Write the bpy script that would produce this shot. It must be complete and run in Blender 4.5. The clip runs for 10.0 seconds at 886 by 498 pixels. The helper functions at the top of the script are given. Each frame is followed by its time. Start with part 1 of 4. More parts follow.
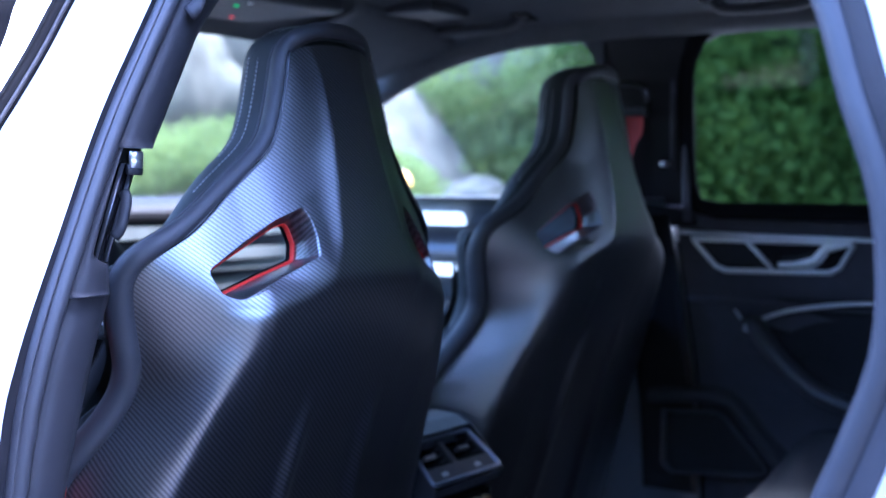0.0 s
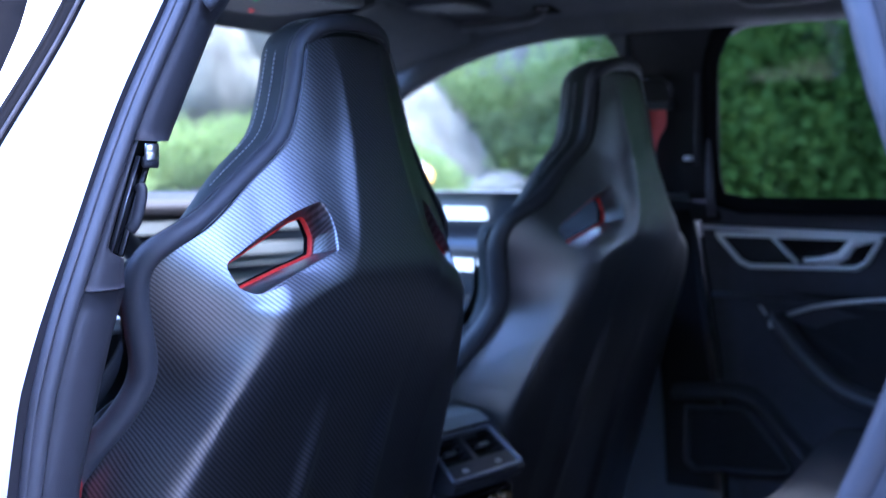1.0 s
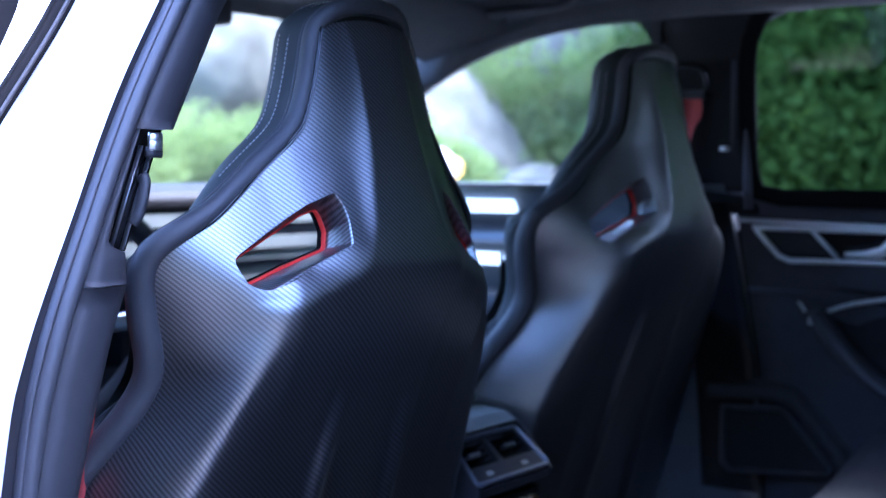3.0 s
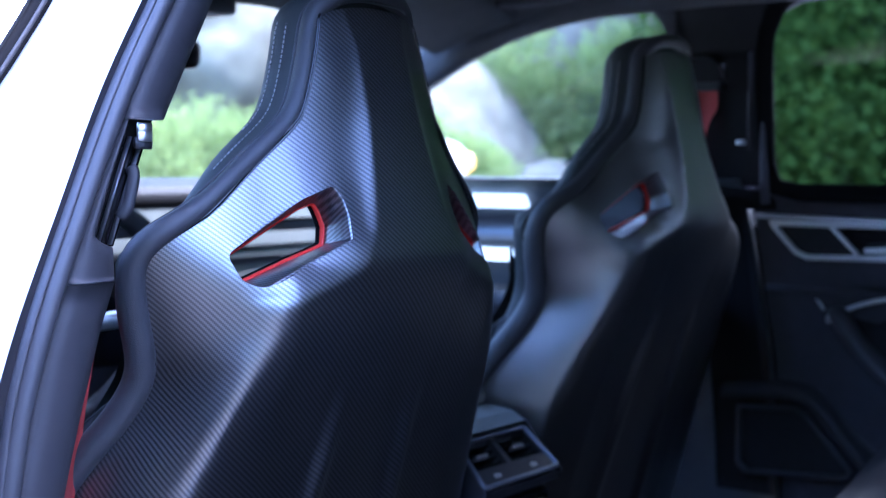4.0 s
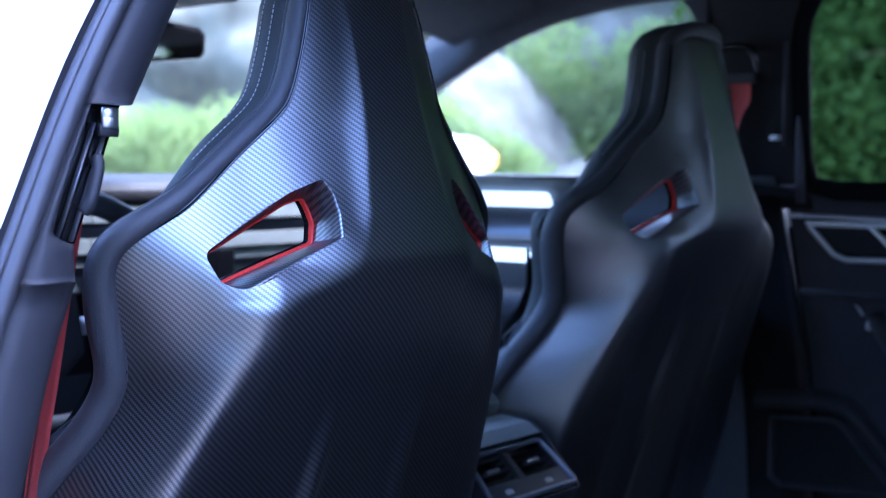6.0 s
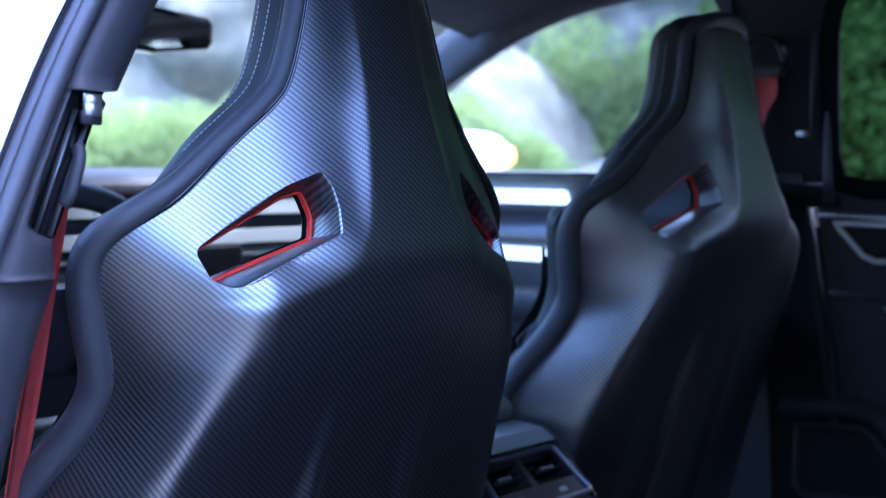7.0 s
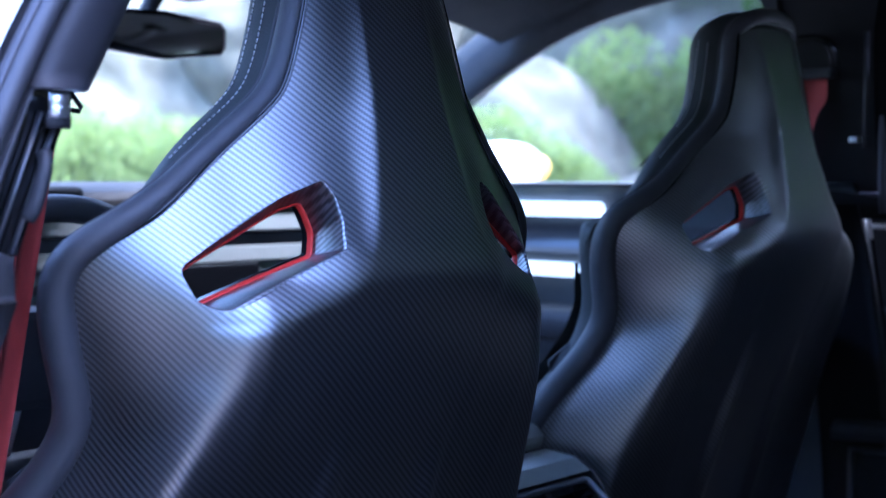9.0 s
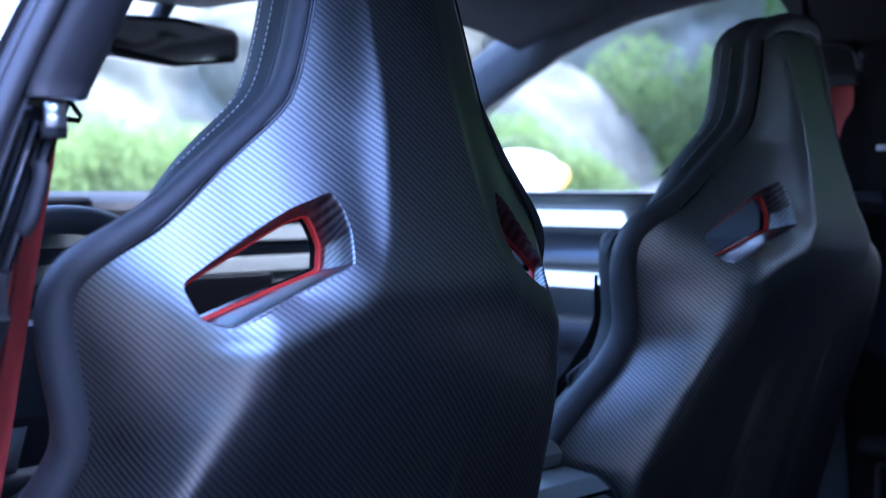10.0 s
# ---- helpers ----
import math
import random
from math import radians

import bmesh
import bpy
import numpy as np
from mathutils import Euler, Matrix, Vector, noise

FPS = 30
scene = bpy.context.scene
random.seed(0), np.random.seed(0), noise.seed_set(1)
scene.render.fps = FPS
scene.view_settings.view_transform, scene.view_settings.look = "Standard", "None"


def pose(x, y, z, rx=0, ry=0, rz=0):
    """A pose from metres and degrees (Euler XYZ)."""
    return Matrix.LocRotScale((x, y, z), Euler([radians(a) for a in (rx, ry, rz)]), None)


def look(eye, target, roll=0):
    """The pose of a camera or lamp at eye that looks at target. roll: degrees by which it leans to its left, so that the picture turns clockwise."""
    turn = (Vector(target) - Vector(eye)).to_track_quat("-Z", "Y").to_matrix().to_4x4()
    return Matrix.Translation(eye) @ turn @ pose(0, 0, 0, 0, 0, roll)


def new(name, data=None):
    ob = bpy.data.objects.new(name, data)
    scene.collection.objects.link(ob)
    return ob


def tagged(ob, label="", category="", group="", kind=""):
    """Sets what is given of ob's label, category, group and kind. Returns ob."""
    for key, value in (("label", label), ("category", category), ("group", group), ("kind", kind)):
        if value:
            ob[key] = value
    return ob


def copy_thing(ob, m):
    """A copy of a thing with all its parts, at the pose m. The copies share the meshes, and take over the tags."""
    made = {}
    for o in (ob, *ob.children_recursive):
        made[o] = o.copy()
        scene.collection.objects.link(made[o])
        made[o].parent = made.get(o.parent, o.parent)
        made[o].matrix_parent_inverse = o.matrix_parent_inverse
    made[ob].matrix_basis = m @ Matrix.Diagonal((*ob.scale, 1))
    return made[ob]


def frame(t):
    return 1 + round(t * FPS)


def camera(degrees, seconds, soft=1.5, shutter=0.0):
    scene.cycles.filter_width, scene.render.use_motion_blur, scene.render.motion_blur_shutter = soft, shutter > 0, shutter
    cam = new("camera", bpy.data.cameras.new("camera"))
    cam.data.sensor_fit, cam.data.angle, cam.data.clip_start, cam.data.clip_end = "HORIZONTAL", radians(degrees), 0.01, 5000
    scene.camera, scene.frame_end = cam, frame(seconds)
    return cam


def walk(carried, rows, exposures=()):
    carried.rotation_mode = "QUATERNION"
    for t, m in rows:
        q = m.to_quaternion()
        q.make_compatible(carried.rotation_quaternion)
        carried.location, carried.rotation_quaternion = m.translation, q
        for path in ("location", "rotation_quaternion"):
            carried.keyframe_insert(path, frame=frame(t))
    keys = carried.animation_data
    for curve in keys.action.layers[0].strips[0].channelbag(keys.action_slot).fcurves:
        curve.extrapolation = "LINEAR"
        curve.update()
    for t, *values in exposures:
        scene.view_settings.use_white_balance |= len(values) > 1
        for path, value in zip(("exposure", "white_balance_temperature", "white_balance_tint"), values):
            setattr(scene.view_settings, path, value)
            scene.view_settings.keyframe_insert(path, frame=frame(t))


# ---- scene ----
cam = camera(38.0, 10.0, soft=1.2)
# seconds, eye x y z, heading to the right of straight ahead, pitch, lean to the left
ROWS = [
    (0.0, -1.5055, -1.1864, 1.0612, 55.06, -3.01, 0.04),
    (0.5, -1.4985, -1.1836, 1.0591, 54.59, -3.10, 0.00),
    (1.0, -1.4884, -1.1805, 1.0577, 53.99, -3.17, 0.02),
    (1.5, -1.4764, -1.1750, 1.0573, 53.55, -3.28, 0.07),
    (2.0, -1.4612, -1.1687, 1.0561, 53.14, -3.40, 0.08),
    (2.5, -1.4450, -1.1632, 1.0573, 52.75, -3.47, 0.07),
    (4.0, -1.3774, -1.1377, 1.0524, 51.54, -3.68, 0.05),
    (4.5, -1.3532, -1.1270, 1.0511, 51.31, -3.81, 0.17),
    (5.0, -1.3245, -1.1167, 1.0484, 50.94, -3.81, 0.33),
    (5.5, -1.2988, -1.1068, 1.0462, 50.48, -3.71, 0.18),
    (7.0, -1.2110, -1.0633, 1.0386, 48.90, -3.68, 0.52),
    (7.5, -1.1816, -1.0434, 1.0364, 48.57, -3.77, 0.32),
    (8.0, -1.1543, -1.0257, 1.0363, 48.09, -3.68, 0.28),
    (8.5, -1.1325, -1.0154, 1.0328, 47.53, -3.26, 0.25),
    (9.0, -1.1118, -1.0017, 1.0328, 47.09, -3.02, 0.13),
    (9.5, -1.0953, -0.9893, 1.0349, 46.71, -2.91, 0.04),
    (10.0, -1.0799, -0.9787, 1.0360, 46.20, -2.70, 0.09),
]
EXPOSE = 4.36


def aim(x, y, z, heading, pitch, lean):
    h, p = radians(heading), radians(pitch)
    return look((x, y, z), (x + math.sin(h) * math.cos(p), y + math.cos(h) * math.cos(p), z + math.sin(p)), lean)


walk(cam, [(t, aim(*row)) for t, *row in ROWS], exposures=[(0.0, EXPOSE + 0.1, 4670, 25), (4.0, EXPOSE + 0.08, 4670, 25), (10.0, EXPOSE - 0.1, 4670, 25)])
cam.data.dof.use_dof = True
cam.data.dof.focus_distance = 1.13
cam.data.dof.aperture_fstop = 5.2

# ---- daylight ----
world = bpy.data.worlds.new("sky")
scene.world = world
world.use_nodes = True
wn = world.node_tree
sky = wn.nodes.new("ShaderNodeTexSky")
sky.sky_type = "NISHITA"
sky.sun_disc = False
sky.sun_elevation, sky.sun_rotation = radians(60), radians(120)
sky.dust_density = 5.0
sky.ozone_density = 0.4
wn.links.new(sky.outputs[0], wn.nodes["Background"].inputs[0])
wn.nodes["Background"].inputs[1].default_value = 0.14
sun = new("sun", bpy.data.lights.new("sun", "SUN"))
sun.data.energy, sun.data.angle, sun.data.color = 1.3, radians(12), (1.0, 0.91, 0.78)
sun.matrix_world = look((4.33, -2.5, 8.66), (0, 0, 0))


# ---- materials ----
def material(name, colour, rough=0.5, metal=0.0, vary=0.0, scale=60.0, bump=0.0, bump_scale=400.0, spec=0.5, coat=0.0, sheen=0.0):
    """A principled surface with a coarse and a fine mottling of its colour and a fine relief."""
    m = bpy.data.materials.new(name)
    m.use_nodes = True
    n, l = m.node_tree.nodes, m.node_tree.links
    b = n["Principled BSDF"]
    b.inputs["Base Color"].default_value = (*colour, 1)
    b.inputs["Roughness"].default_value = rough
    b.inputs["Metallic"].default_value = metal
    b.inputs["Specular IOR Level"].default_value = spec
    b.inputs["Coat Weight"].default_value = coat
    b.inputs["Sheen Weight"].default_value = sheen
    tc = n.new("ShaderNodeTexCoord")
    if vary > 0:
        t1, t2 = n.new("ShaderNodeTexNoise"), n.new("ShaderNodeTexNoise")
        t1.inputs["Scale"].default_value, t2.inputs["Scale"].default_value = scale * 0.15, scale
        t1.inputs["Detail"].default_value = t2.inputs["Detail"].default_value = 5
        add = n.new("ShaderNodeMath")
        add.operation = "ADD"
        ramp = n.new("ShaderNodeMapRange")
        ramp.inputs[1].default_value, ramp.inputs[2].default_value = 0.6, 1.4
        ramp.inputs[3].default_value, ramp.inputs[4].default_value = 1 - vary, 1 + vary
        mul = n.new("ShaderNodeVectorMath")
        mul.operation = "SCALE"
        mul.inputs[0].default_value = colour
        for t in (t1, t2):
            l.new(tc.outputs["Object"], t.inputs["Vector"])
        l.new(t1.outputs[0], add.inputs[0])
        l.new(t2.outputs[0], add.inputs[1])
        l.new(add.outputs[0], ramp.inputs[0])
        l.new(ramp.outputs[0], mul.inputs["Scale"])
        l.new(mul.outputs[0], b.inputs["Base Color"])
    if bump > 0:
        t3, bp = n.new("ShaderNodeTexNoise"), n.new("ShaderNodeBump")
        t3.inputs["Scale"].default_value, t3.inputs["Detail"].default_value = bump_scale, 3
        bp.inputs["Strength"].default_value, bp.inputs["Distance"].default_value = bump, 0.002
        l.new(tc.outputs["Object"], t3.inputs["Vector"])
        l.new(t3.outputs[0], bp.inputs["Height"])
        l.new(bp.outputs[0], b.inputs["Normal"])
    return m


def carbon_material():
    """Two-by-two twill: tows of warp and weft step by one each row; a satin lacquer lies over them."""
    m = bpy.data.materials.new("carbon_twill")
    m.use_nodes = True
    n, l = m.node_tree.nodes, m.node_tree.links
    b = n["Principled BSDF"]
    tc, sep = n.new("ShaderNodeTexCoord"), n.new("ShaderNodeSeparateXYZ")
    l.new(tc.outputs["UV"], sep.inputs[0])

    def op(kind, a, c=None, e=None):
        node = n.new("ShaderNodeMath")
        node.operation = kind
        for i, v in enumerate((a, c, e)):
            if v is None:
                continue
            if isinstance(v, (int, float)):
                node.inputs[i].default_value = v
            else:
                l.new(v, node.inputs[i])
        return node.outputs[0]

    u, v = op("MULTIPLY", sep.outputs[0], 1 / TOW[0]), op("MULTIPLY", sep.outputs[1], 1 / TOW[1])
    fu, fv = op("FLOOR", u), op("FLOOR", v)
    step = op("FRACT", op("MULTIPLY", op("ADD", op("ADD", fu, fv), 0.5), 0.25))
    warp = op("LESS_THAN", step, 0.5)
    pu, pv = op("SINE", op("MULTIPLY", op("FRACT", u), math.pi)), op("SINE", op("MULTIPLY", op("FRACT", v), math.pi))
    hu, hv = op("POWER", pu, 0.5), op("POWER", pv, 0.5)
    height = op("ADD", op("MULTIPLY", warp, hu), op("MULTIPLY", op("SUBTRACT", 1.0, warp), hv))
    fine = n.new("ShaderNodeTexNoise")
    fine.inputs["Scale"].default_value, fine.inputs["Detail"].default_value = 9.0, 4
    l.new(tc.outputs["UV"], fine.inputs["Vector"])
    bp = n.new("ShaderNodeBump")
    bp.inputs["Strength"].default_value, bp.inputs["Distance"].default_value = 0.12, 0.0009
    l.new(height, bp.inputs["Height"])
    l.new(bp.outputs[0], b.inputs["Normal"])
    mix = n.new("ShaderNodeMix")
    mix.data_type = "RGBA"
    # weft coloured lighter than warp in place of the fibres' directional sheen
    mix.inputs[6].default_value, mix.inputs[7].default_value = (0.325, 0.325, 0.342, 1), (0.145, 0.145, 0.153, 1)
    l.new(warp, mix.inputs[0])
    l.new(mix.outputs[2], b.inputs["Base Color"])
    # each tow spreads its gloss across its own fibres: warp and weft a quarter turn apart
    tangent = n.new("ShaderNodeTangent")
    tangent.direction_type = "UV_MAP"
    l.new(tangent.outputs[0], b.inputs["Tangent"])
    b.inputs["Anisotropic"].default_value = 0.5
    l.new(op("MULTIPLY", warp, 0.25), b.inputs["Anisotropic Rotation"])
    l.new(op("ADD", 0.34, op("MULTIPLY", fine.outputs[0], 0.08)), b.inputs["Roughness"])
    b.inputs["Metallic"].default_value = 1.0
    b.inputs["Coat Weight"].default_value = 1.0
    b.inputs["Coat IOR"].default_value = 1.55
    b.inputs["Coat Roughness"].default_value = 0.36
    return m


def glass_material(name, tint, gloss=1.0):
    m = bpy.data.materials.new(name)
    m.use_nodes = True
    n, l = m.node_tree.nodes, m.node_tree.links
    n.remove(n["Principled BSDF"])
    t, g, mix, fr = n.new("ShaderNodeBsdfTransparent"), n.new("ShaderNodeBsdfGlossy"), n.new("ShaderNodeMixShader"), n.new("ShaderNodeFresnel")
    t.inputs[0].default_value = (*tint, 1)
    g.inputs["Roughness"].default_value = 0.02
    fr.inputs[0].default_value = 1.45
    dim = n.new("ShaderNodeMath")
    dim.operation = "MULTIPLY"
    dim.inputs[1].default_value = gloss
    l.new(fr.outputs[0], dim.inputs[0])
    l.new(dim.outputs[0], mix.inputs[0])
    l.new(t.outputs[0], mix.inputs[1])
    l.new(g.outputs[0], mix.inputs[2])
    l.new(mix.outputs[0], n["Material Output"].inputs[0])
    return m


def leaf_material(name, colour, vary):
    """Thin leaves: a matt surface that also lets part of the light through."""
    m = material(name, colour, 0.8, vary=vary, scale=3, spec=0.15)
    n, l = m.node_tree.nodes, m.node_tree.links
    b, out = n["Principled BSDF"], n["Material Output"]
    thin, mix = n.new("ShaderNodeBsdfTranslucent"), n.new("ShaderNodeMixShader")
    l.new(b.inputs["Base Color"].links[0].from_socket, thin.inputs[0])
    mix.inputs[0].default_value = 0.42
    l.new(b.outputs[0], mix.inputs[1])
    l.new(thin.outputs[0], mix.inputs[2])
    l.new(mix.outputs[0], out.inputs[0])
    return m


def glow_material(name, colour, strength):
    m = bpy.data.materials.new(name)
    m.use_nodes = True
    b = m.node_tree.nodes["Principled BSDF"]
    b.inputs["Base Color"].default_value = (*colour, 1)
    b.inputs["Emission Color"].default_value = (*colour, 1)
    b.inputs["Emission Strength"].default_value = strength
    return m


TOW = (0.00165, 0.0014)
M = dict(
    carbon=carbon_material(),
    leather=material("nappa_leather", (0.05, 0.05, 0.056), 0.46, vary=0.15, scale=40, bump=0.35, bump_scale=900),
    leather_front=material("perforated_leather", (0.035, 0.04, 0.04), 0.6, vary=0.2, scale=60, bump=0.4, bump_scale=700),
    alcantara=material("suede_cloth", (0.014, 0.014, 0.017), 0.95, vary=0.25, scale=90, bump=0.5, bump_scale=1200, sheen=0.04),
    red=material("red_lacquer", (0.62, 0.035, 0.025), 0.4, vary=0.08, scale=30, bump=0.05),
    webbing=material("red_webbing", (0.40, 0.042, 0.036), 0.75, vary=0.12, scale=300, bump=0.5, bump_scale=1500),
    stitch=material("grey_thread", (0.45, 0.45, 0.46), 0.8, vary=0.1),
    plastic=material("grained_black_plastic", (0.028, 0.028, 0.033), 0.55, vary=0.12, scale=80, bump=0.3, bump_scale=1400),
    soft=material("soft_touch_panel", (0.050, 0.050, 0.062), 0.62, vary=0.18, scale=50, bump=0.35, bump_scale=1100),
    gloss=material("gloss_black", (0.008, 0.008, 0.009), 0.12, vary=0.05),
    rubber=material("rubber_seal", (0.045, 0.045, 0.052), 0.5, vary=0.15, scale=40, bump=0.15, bump_scale=500),
    pillar=material("pillar_trim_plastic", (0.036, 0.035, 0.04), 0.55, spec=0.35, vary=0.08, scale=70, bump=0.25, bump_scale=1600),
    paint=material("white_paint", (0.84, 0.84, 0.85), 0.3, vary=0.02, scale=6, coat=1.0),
    chrome=material("satin_aluminium", (0.88, 0.88, 0.90), 0.4, metal=1.0, vary=0.06, scale=120),
    bright=material("bright_brushed_aluminium", (0.9, 0.91, 0.91), 0.38, metal=0.35, vary=0.04, scale=200),
    cloth=material("headliner_cloth", (0.075, 0.077, 0.080), 0.95, vary=0.15, scale=150, bump=0.3, bump_scale=1500),
    panel_grey=material("satin_grey_panel", (0.10, 0.105, 0.12), 0.3, metal=0.5, vary=0.05, scale=80),
    door_grey=material("blue_grey_leatherette", (0.10, 0.112, 0.125), 0.4, vary=0.1, scale=60, bump=0.2, bump_scale=1100),
    dark_metal=material("dark_satin_metal", (0.2, 0.2, 0.22), 0.35, metal=0.8, vary=0.1, scale=120),
    inlay=material("grey_dash_inlay", (0.25, 0.28, 0.27), 0.45, metal=0.7, vary=0.06, scale=120),
    carpet=material("black_carpet", (0.02, 0.02, 0.021), 1.0, vary=0.35, scale=200, bump=0.8, bump_scale=600),
    grille=material("speaker_cloth", (0.018, 0.018, 0.02), 0.8, vary=0.3, scale=500, bump=0.6, bump_scale=1600),
    clear=glass_material("window_glass", (0.72, 0.77, 0.74)),
    tinted=glass_material("windscreen_glass", (0.58, 0.63, 0.60)),
    privacy=glass_material("privacy_glass", (0.46, 0.5, 0.47), 0.4),
    rear_tint=glass_material("dark_rear_glass", (0.10, 0.115, 0.11), 0.4),
    mirror=material("mirror_glass", (0.85, 0.87, 0.88), 0.03, metal=1.0),
    amber=material("amber_lens", (0.75, 0.4, 0.08), 0.2),
    ground=material("dry_gravel", (0.24, 0.222, 0.17), 0.95, vary=0.3, scale=9, bump=0.8, bump_scale=30),
    rock=material("pale_granite", (0.155, 0.152, 0.118), 0.95, vary=0.65, scale=5, bump=0.9, bump_scale=14),
    pale_rock=material("bleached_granite", (0.165, 0.16, 0.125), 0.95, vary=0.25, scale=5, bump=0.5, bump_scale=12),
    bark=material("bark", (0.12, 0.09, 0.06), 0.95, vary=0.3, scale=20, bump=0.8, bump_scale=60),
    leaf=leaf_material("foliage", (0.27, 0.35, 0.125), 0.35),
    leaf_dark=leaf_material("conifer_foliage", (0.060, 0.115, 0.02), 0.4),
    asphalt=material("asphalt", (0.022, 0.022, 0.024), 0.9, vary=0.25, scale=40, bump=0.6, bump_scale=120),
    # emission, not paint, gives the door strips their even white
    glow_strip=glow_material("emissive_strip", (0.86, 1.0, 1.0), 0.11),
    green_led=glow_material("green_diode", (0.02, 0.55, 0.10), 0.06),
    red_led=glow_material("red_diode", (0.75, 0.05, 0.03), 0.06),
    dash_soft=material("dash_leather", (0.011, 0.011, 0.013), 0.6, spec=0.22, vary=0.15, scale=60, bump=0.3, bump_scale=1000),
    matte_black=material("matte_black_trim", (0.006, 0.006, 0.007), 0.9, spec=0.1, vary=0.1),
    vent_metal=material("blue_grey_satin", (0.22, 0.23, 0.28), 0.4, metal=0.7, vary=0.06, scale=120),
    brass=material("brass_ring", (0.75, 0.55, 0.28), 0.35, metal=1.0, vary=0.08, scale=120),
    # lid and hood leather coloured pale for the windscreen light on them
    lit_leather=material("lit_lid_leather", (0.30, 0.31, 0.28), 0.35, vary=0.1, scale=60, bump=0.2, bump_scale=900),
    screen=material("screen_glass", (0.006, 0.0065, 0.008), 0.2, spec=0.2),
)


# ---- mesh helpers ----
def empty(name, label="", category="", group="", kind=""):
    return tagged(new(name), label, category, group, kind)


def mesh_object(name, verts, faces, mat, parent=None, label="", smooth=True, uvs=None):
    me = bpy.data.meshes.new(name)
    me.from_pydata([tuple(map(float, v)) for v in verts], [], [tuple(map(int, f)) for f in faces])
    me.materials.append(M[mat])
    if smooth:
        me.polygons.foreach_set("use_smooth", [True] * len(me.polygons))
    if uvs is not None:
        layer = me.uv_layers.new(name="UVMap")
        loops = np.empty(len(me.loops), dtype=np.int32)
        me.loops.foreach_get("vertex_index", loops)
        layer.data.foreach_set("uv", np.asarray(uvs, dtype=np.float32)[loops].ravel())
    me.update()
    ob = new(name, me)
    if parent is not None:
        ob.parent = parent
    return tagged(ob, label)


def part(name, bm, mat, parent, label="", smooth=False):
    """A bmesh as one mesh object under a thing or a part."""
    me = bpy.data.meshes.new(name)
    bmesh.ops.recalc_face_normals(bm, faces=bm.faces)
    bm.to_mesh(me)
    bm.free()
    me.materials.append(M[mat])
    if smooth:
        me.polygons.foreach_set("use_smooth", [True] * len(me.polygons))
    ob = new(name, me)
    ob.parent = parent
    return tagged(ob, label)


def box(lo, hi, bevel=0.004, segs=2):
    bm = bmesh.new()
    bmesh.ops.create_cube(bm, size=1)
    for v in bm.verts:
        v.co = [lo[i] + (v.co[i] + 0.5) * (hi[i] - lo[i]) for i in range(3)]
    if bevel:
        bmesh.ops.bevel(bm, geom=bm.edges[:], offset=bevel, segments=segs, profile=0.7, affect="EDGES")
    return bm


def prism(points, axis, lo, hi, bevel=0.003):
    """A polygon in the plane across an axis, pulled out along it from lo to hi."""
    bm = bmesh.new()

    def at(p, h):
        return {"x": (h, *p), "y": (p[0], h, p[1]), "z": (*p, h)}[axis]

    a = [bm.verts.new(at(p, lo)) for p in points]
    b = [bm.verts.new(at(p, hi)) for p in points]
    bm.faces.new(a)
    bm.faces.new(b[::-1])
    for i in range(len(a)):
        j = (i + 1) % len(a)
        bm.faces.new((a[j], a[i], b[i], b[j]))
    bmesh.ops.recalc_face_normals(bm, faces=bm.faces)
    if bevel:
        bmesh.ops.bevel(bm, geom=bm.edges[:], offset=bevel, segments=2, profile=0.7, affect="EDGES")
    return bm


def spline(points, count):
    """An even run of points on a smooth line through those given."""
    p = np.array(points, float)
    d = np.r_[0, np.cumsum(np.linalg.norm(np.diff(p, axis=0), axis=1))]
    q = np.vstack([2 * p[0] - p[1], p, 2 * p[-1] - p[-2]])
    out = []
    for s in np.linspace(0, d[-1], count):
        k = min(np.searchsorted(d, s, side="right") - 1, len(p) - 2)
        t = (s - d[k]) / max(d[k + 1] - d[k], 1e-9)
        a, b, c, e = q[k], q[k + 1], q[k + 2], q[k + 3]
        out.append(0.5 * (2 * b + (c - a) * t + (2 * a - 5 * b + 4 * c - e) * t * t + (3 * b - a - 3 * c + e) * t**3))
    return np.array(out)


def sweep(path, radii, up=(0, 1, 0), sides=14, closed=False, power=2.0):
    """A tube along a path: radii (in the plane across the path, along the side and along 'up'). Returns verts, faces."""
    path = np.array(path, float)
    n = len(path)
    tan = np.roll(path, -1, 0) - np.roll(path, 1, 0) if closed else np.gradient(path, axis=0)
    tan /= np.linalg.norm(tan, axis=1)[:, None] + 1e-12
    verts, faces = [], []
    ra = np.broadcast_to(np.array(radii, float), (n, 2))
    for i in range(n):
        side = np.cross(tan[i], up)
        side /= np.linalg.norm(side) + 1e-12
        top = np.cross(side, tan[i])
        for k in range(sides):
            a = 2 * math.pi * k / sides
            c, s = math.cos(a), math.sin(a)
            c, s = math.copysign(abs(c) ** (2 / power), c), math.copysign(abs(s) ** (2 / power), s)
            verts.append(path[i] + side * ra[i, 0] * c + top * ra[i, 1] * s)
    for i in range(n if closed else n - 1):
        j = (i + 1) % n
        for k in range(sides):
            m = (k + 1) % sides
            faces.append((i * sides + k, i * sides + m, j * sides + m, j * sides + k))
    if not closed:
        faces.append(tuple(range(sides))[::-1])
        faces.append(tuple((n - 1) * sides + k for k in range(sides)))
    return verts, faces


def tube(name, path, radii, mat, parent, label="", up=(0, 1, 0), sides=14, closed=False, power=2.0):
    v, f = sweep(path, radii, up, sides, closed, power)
    return mesh_object(name, v, f, mat, parent, label)


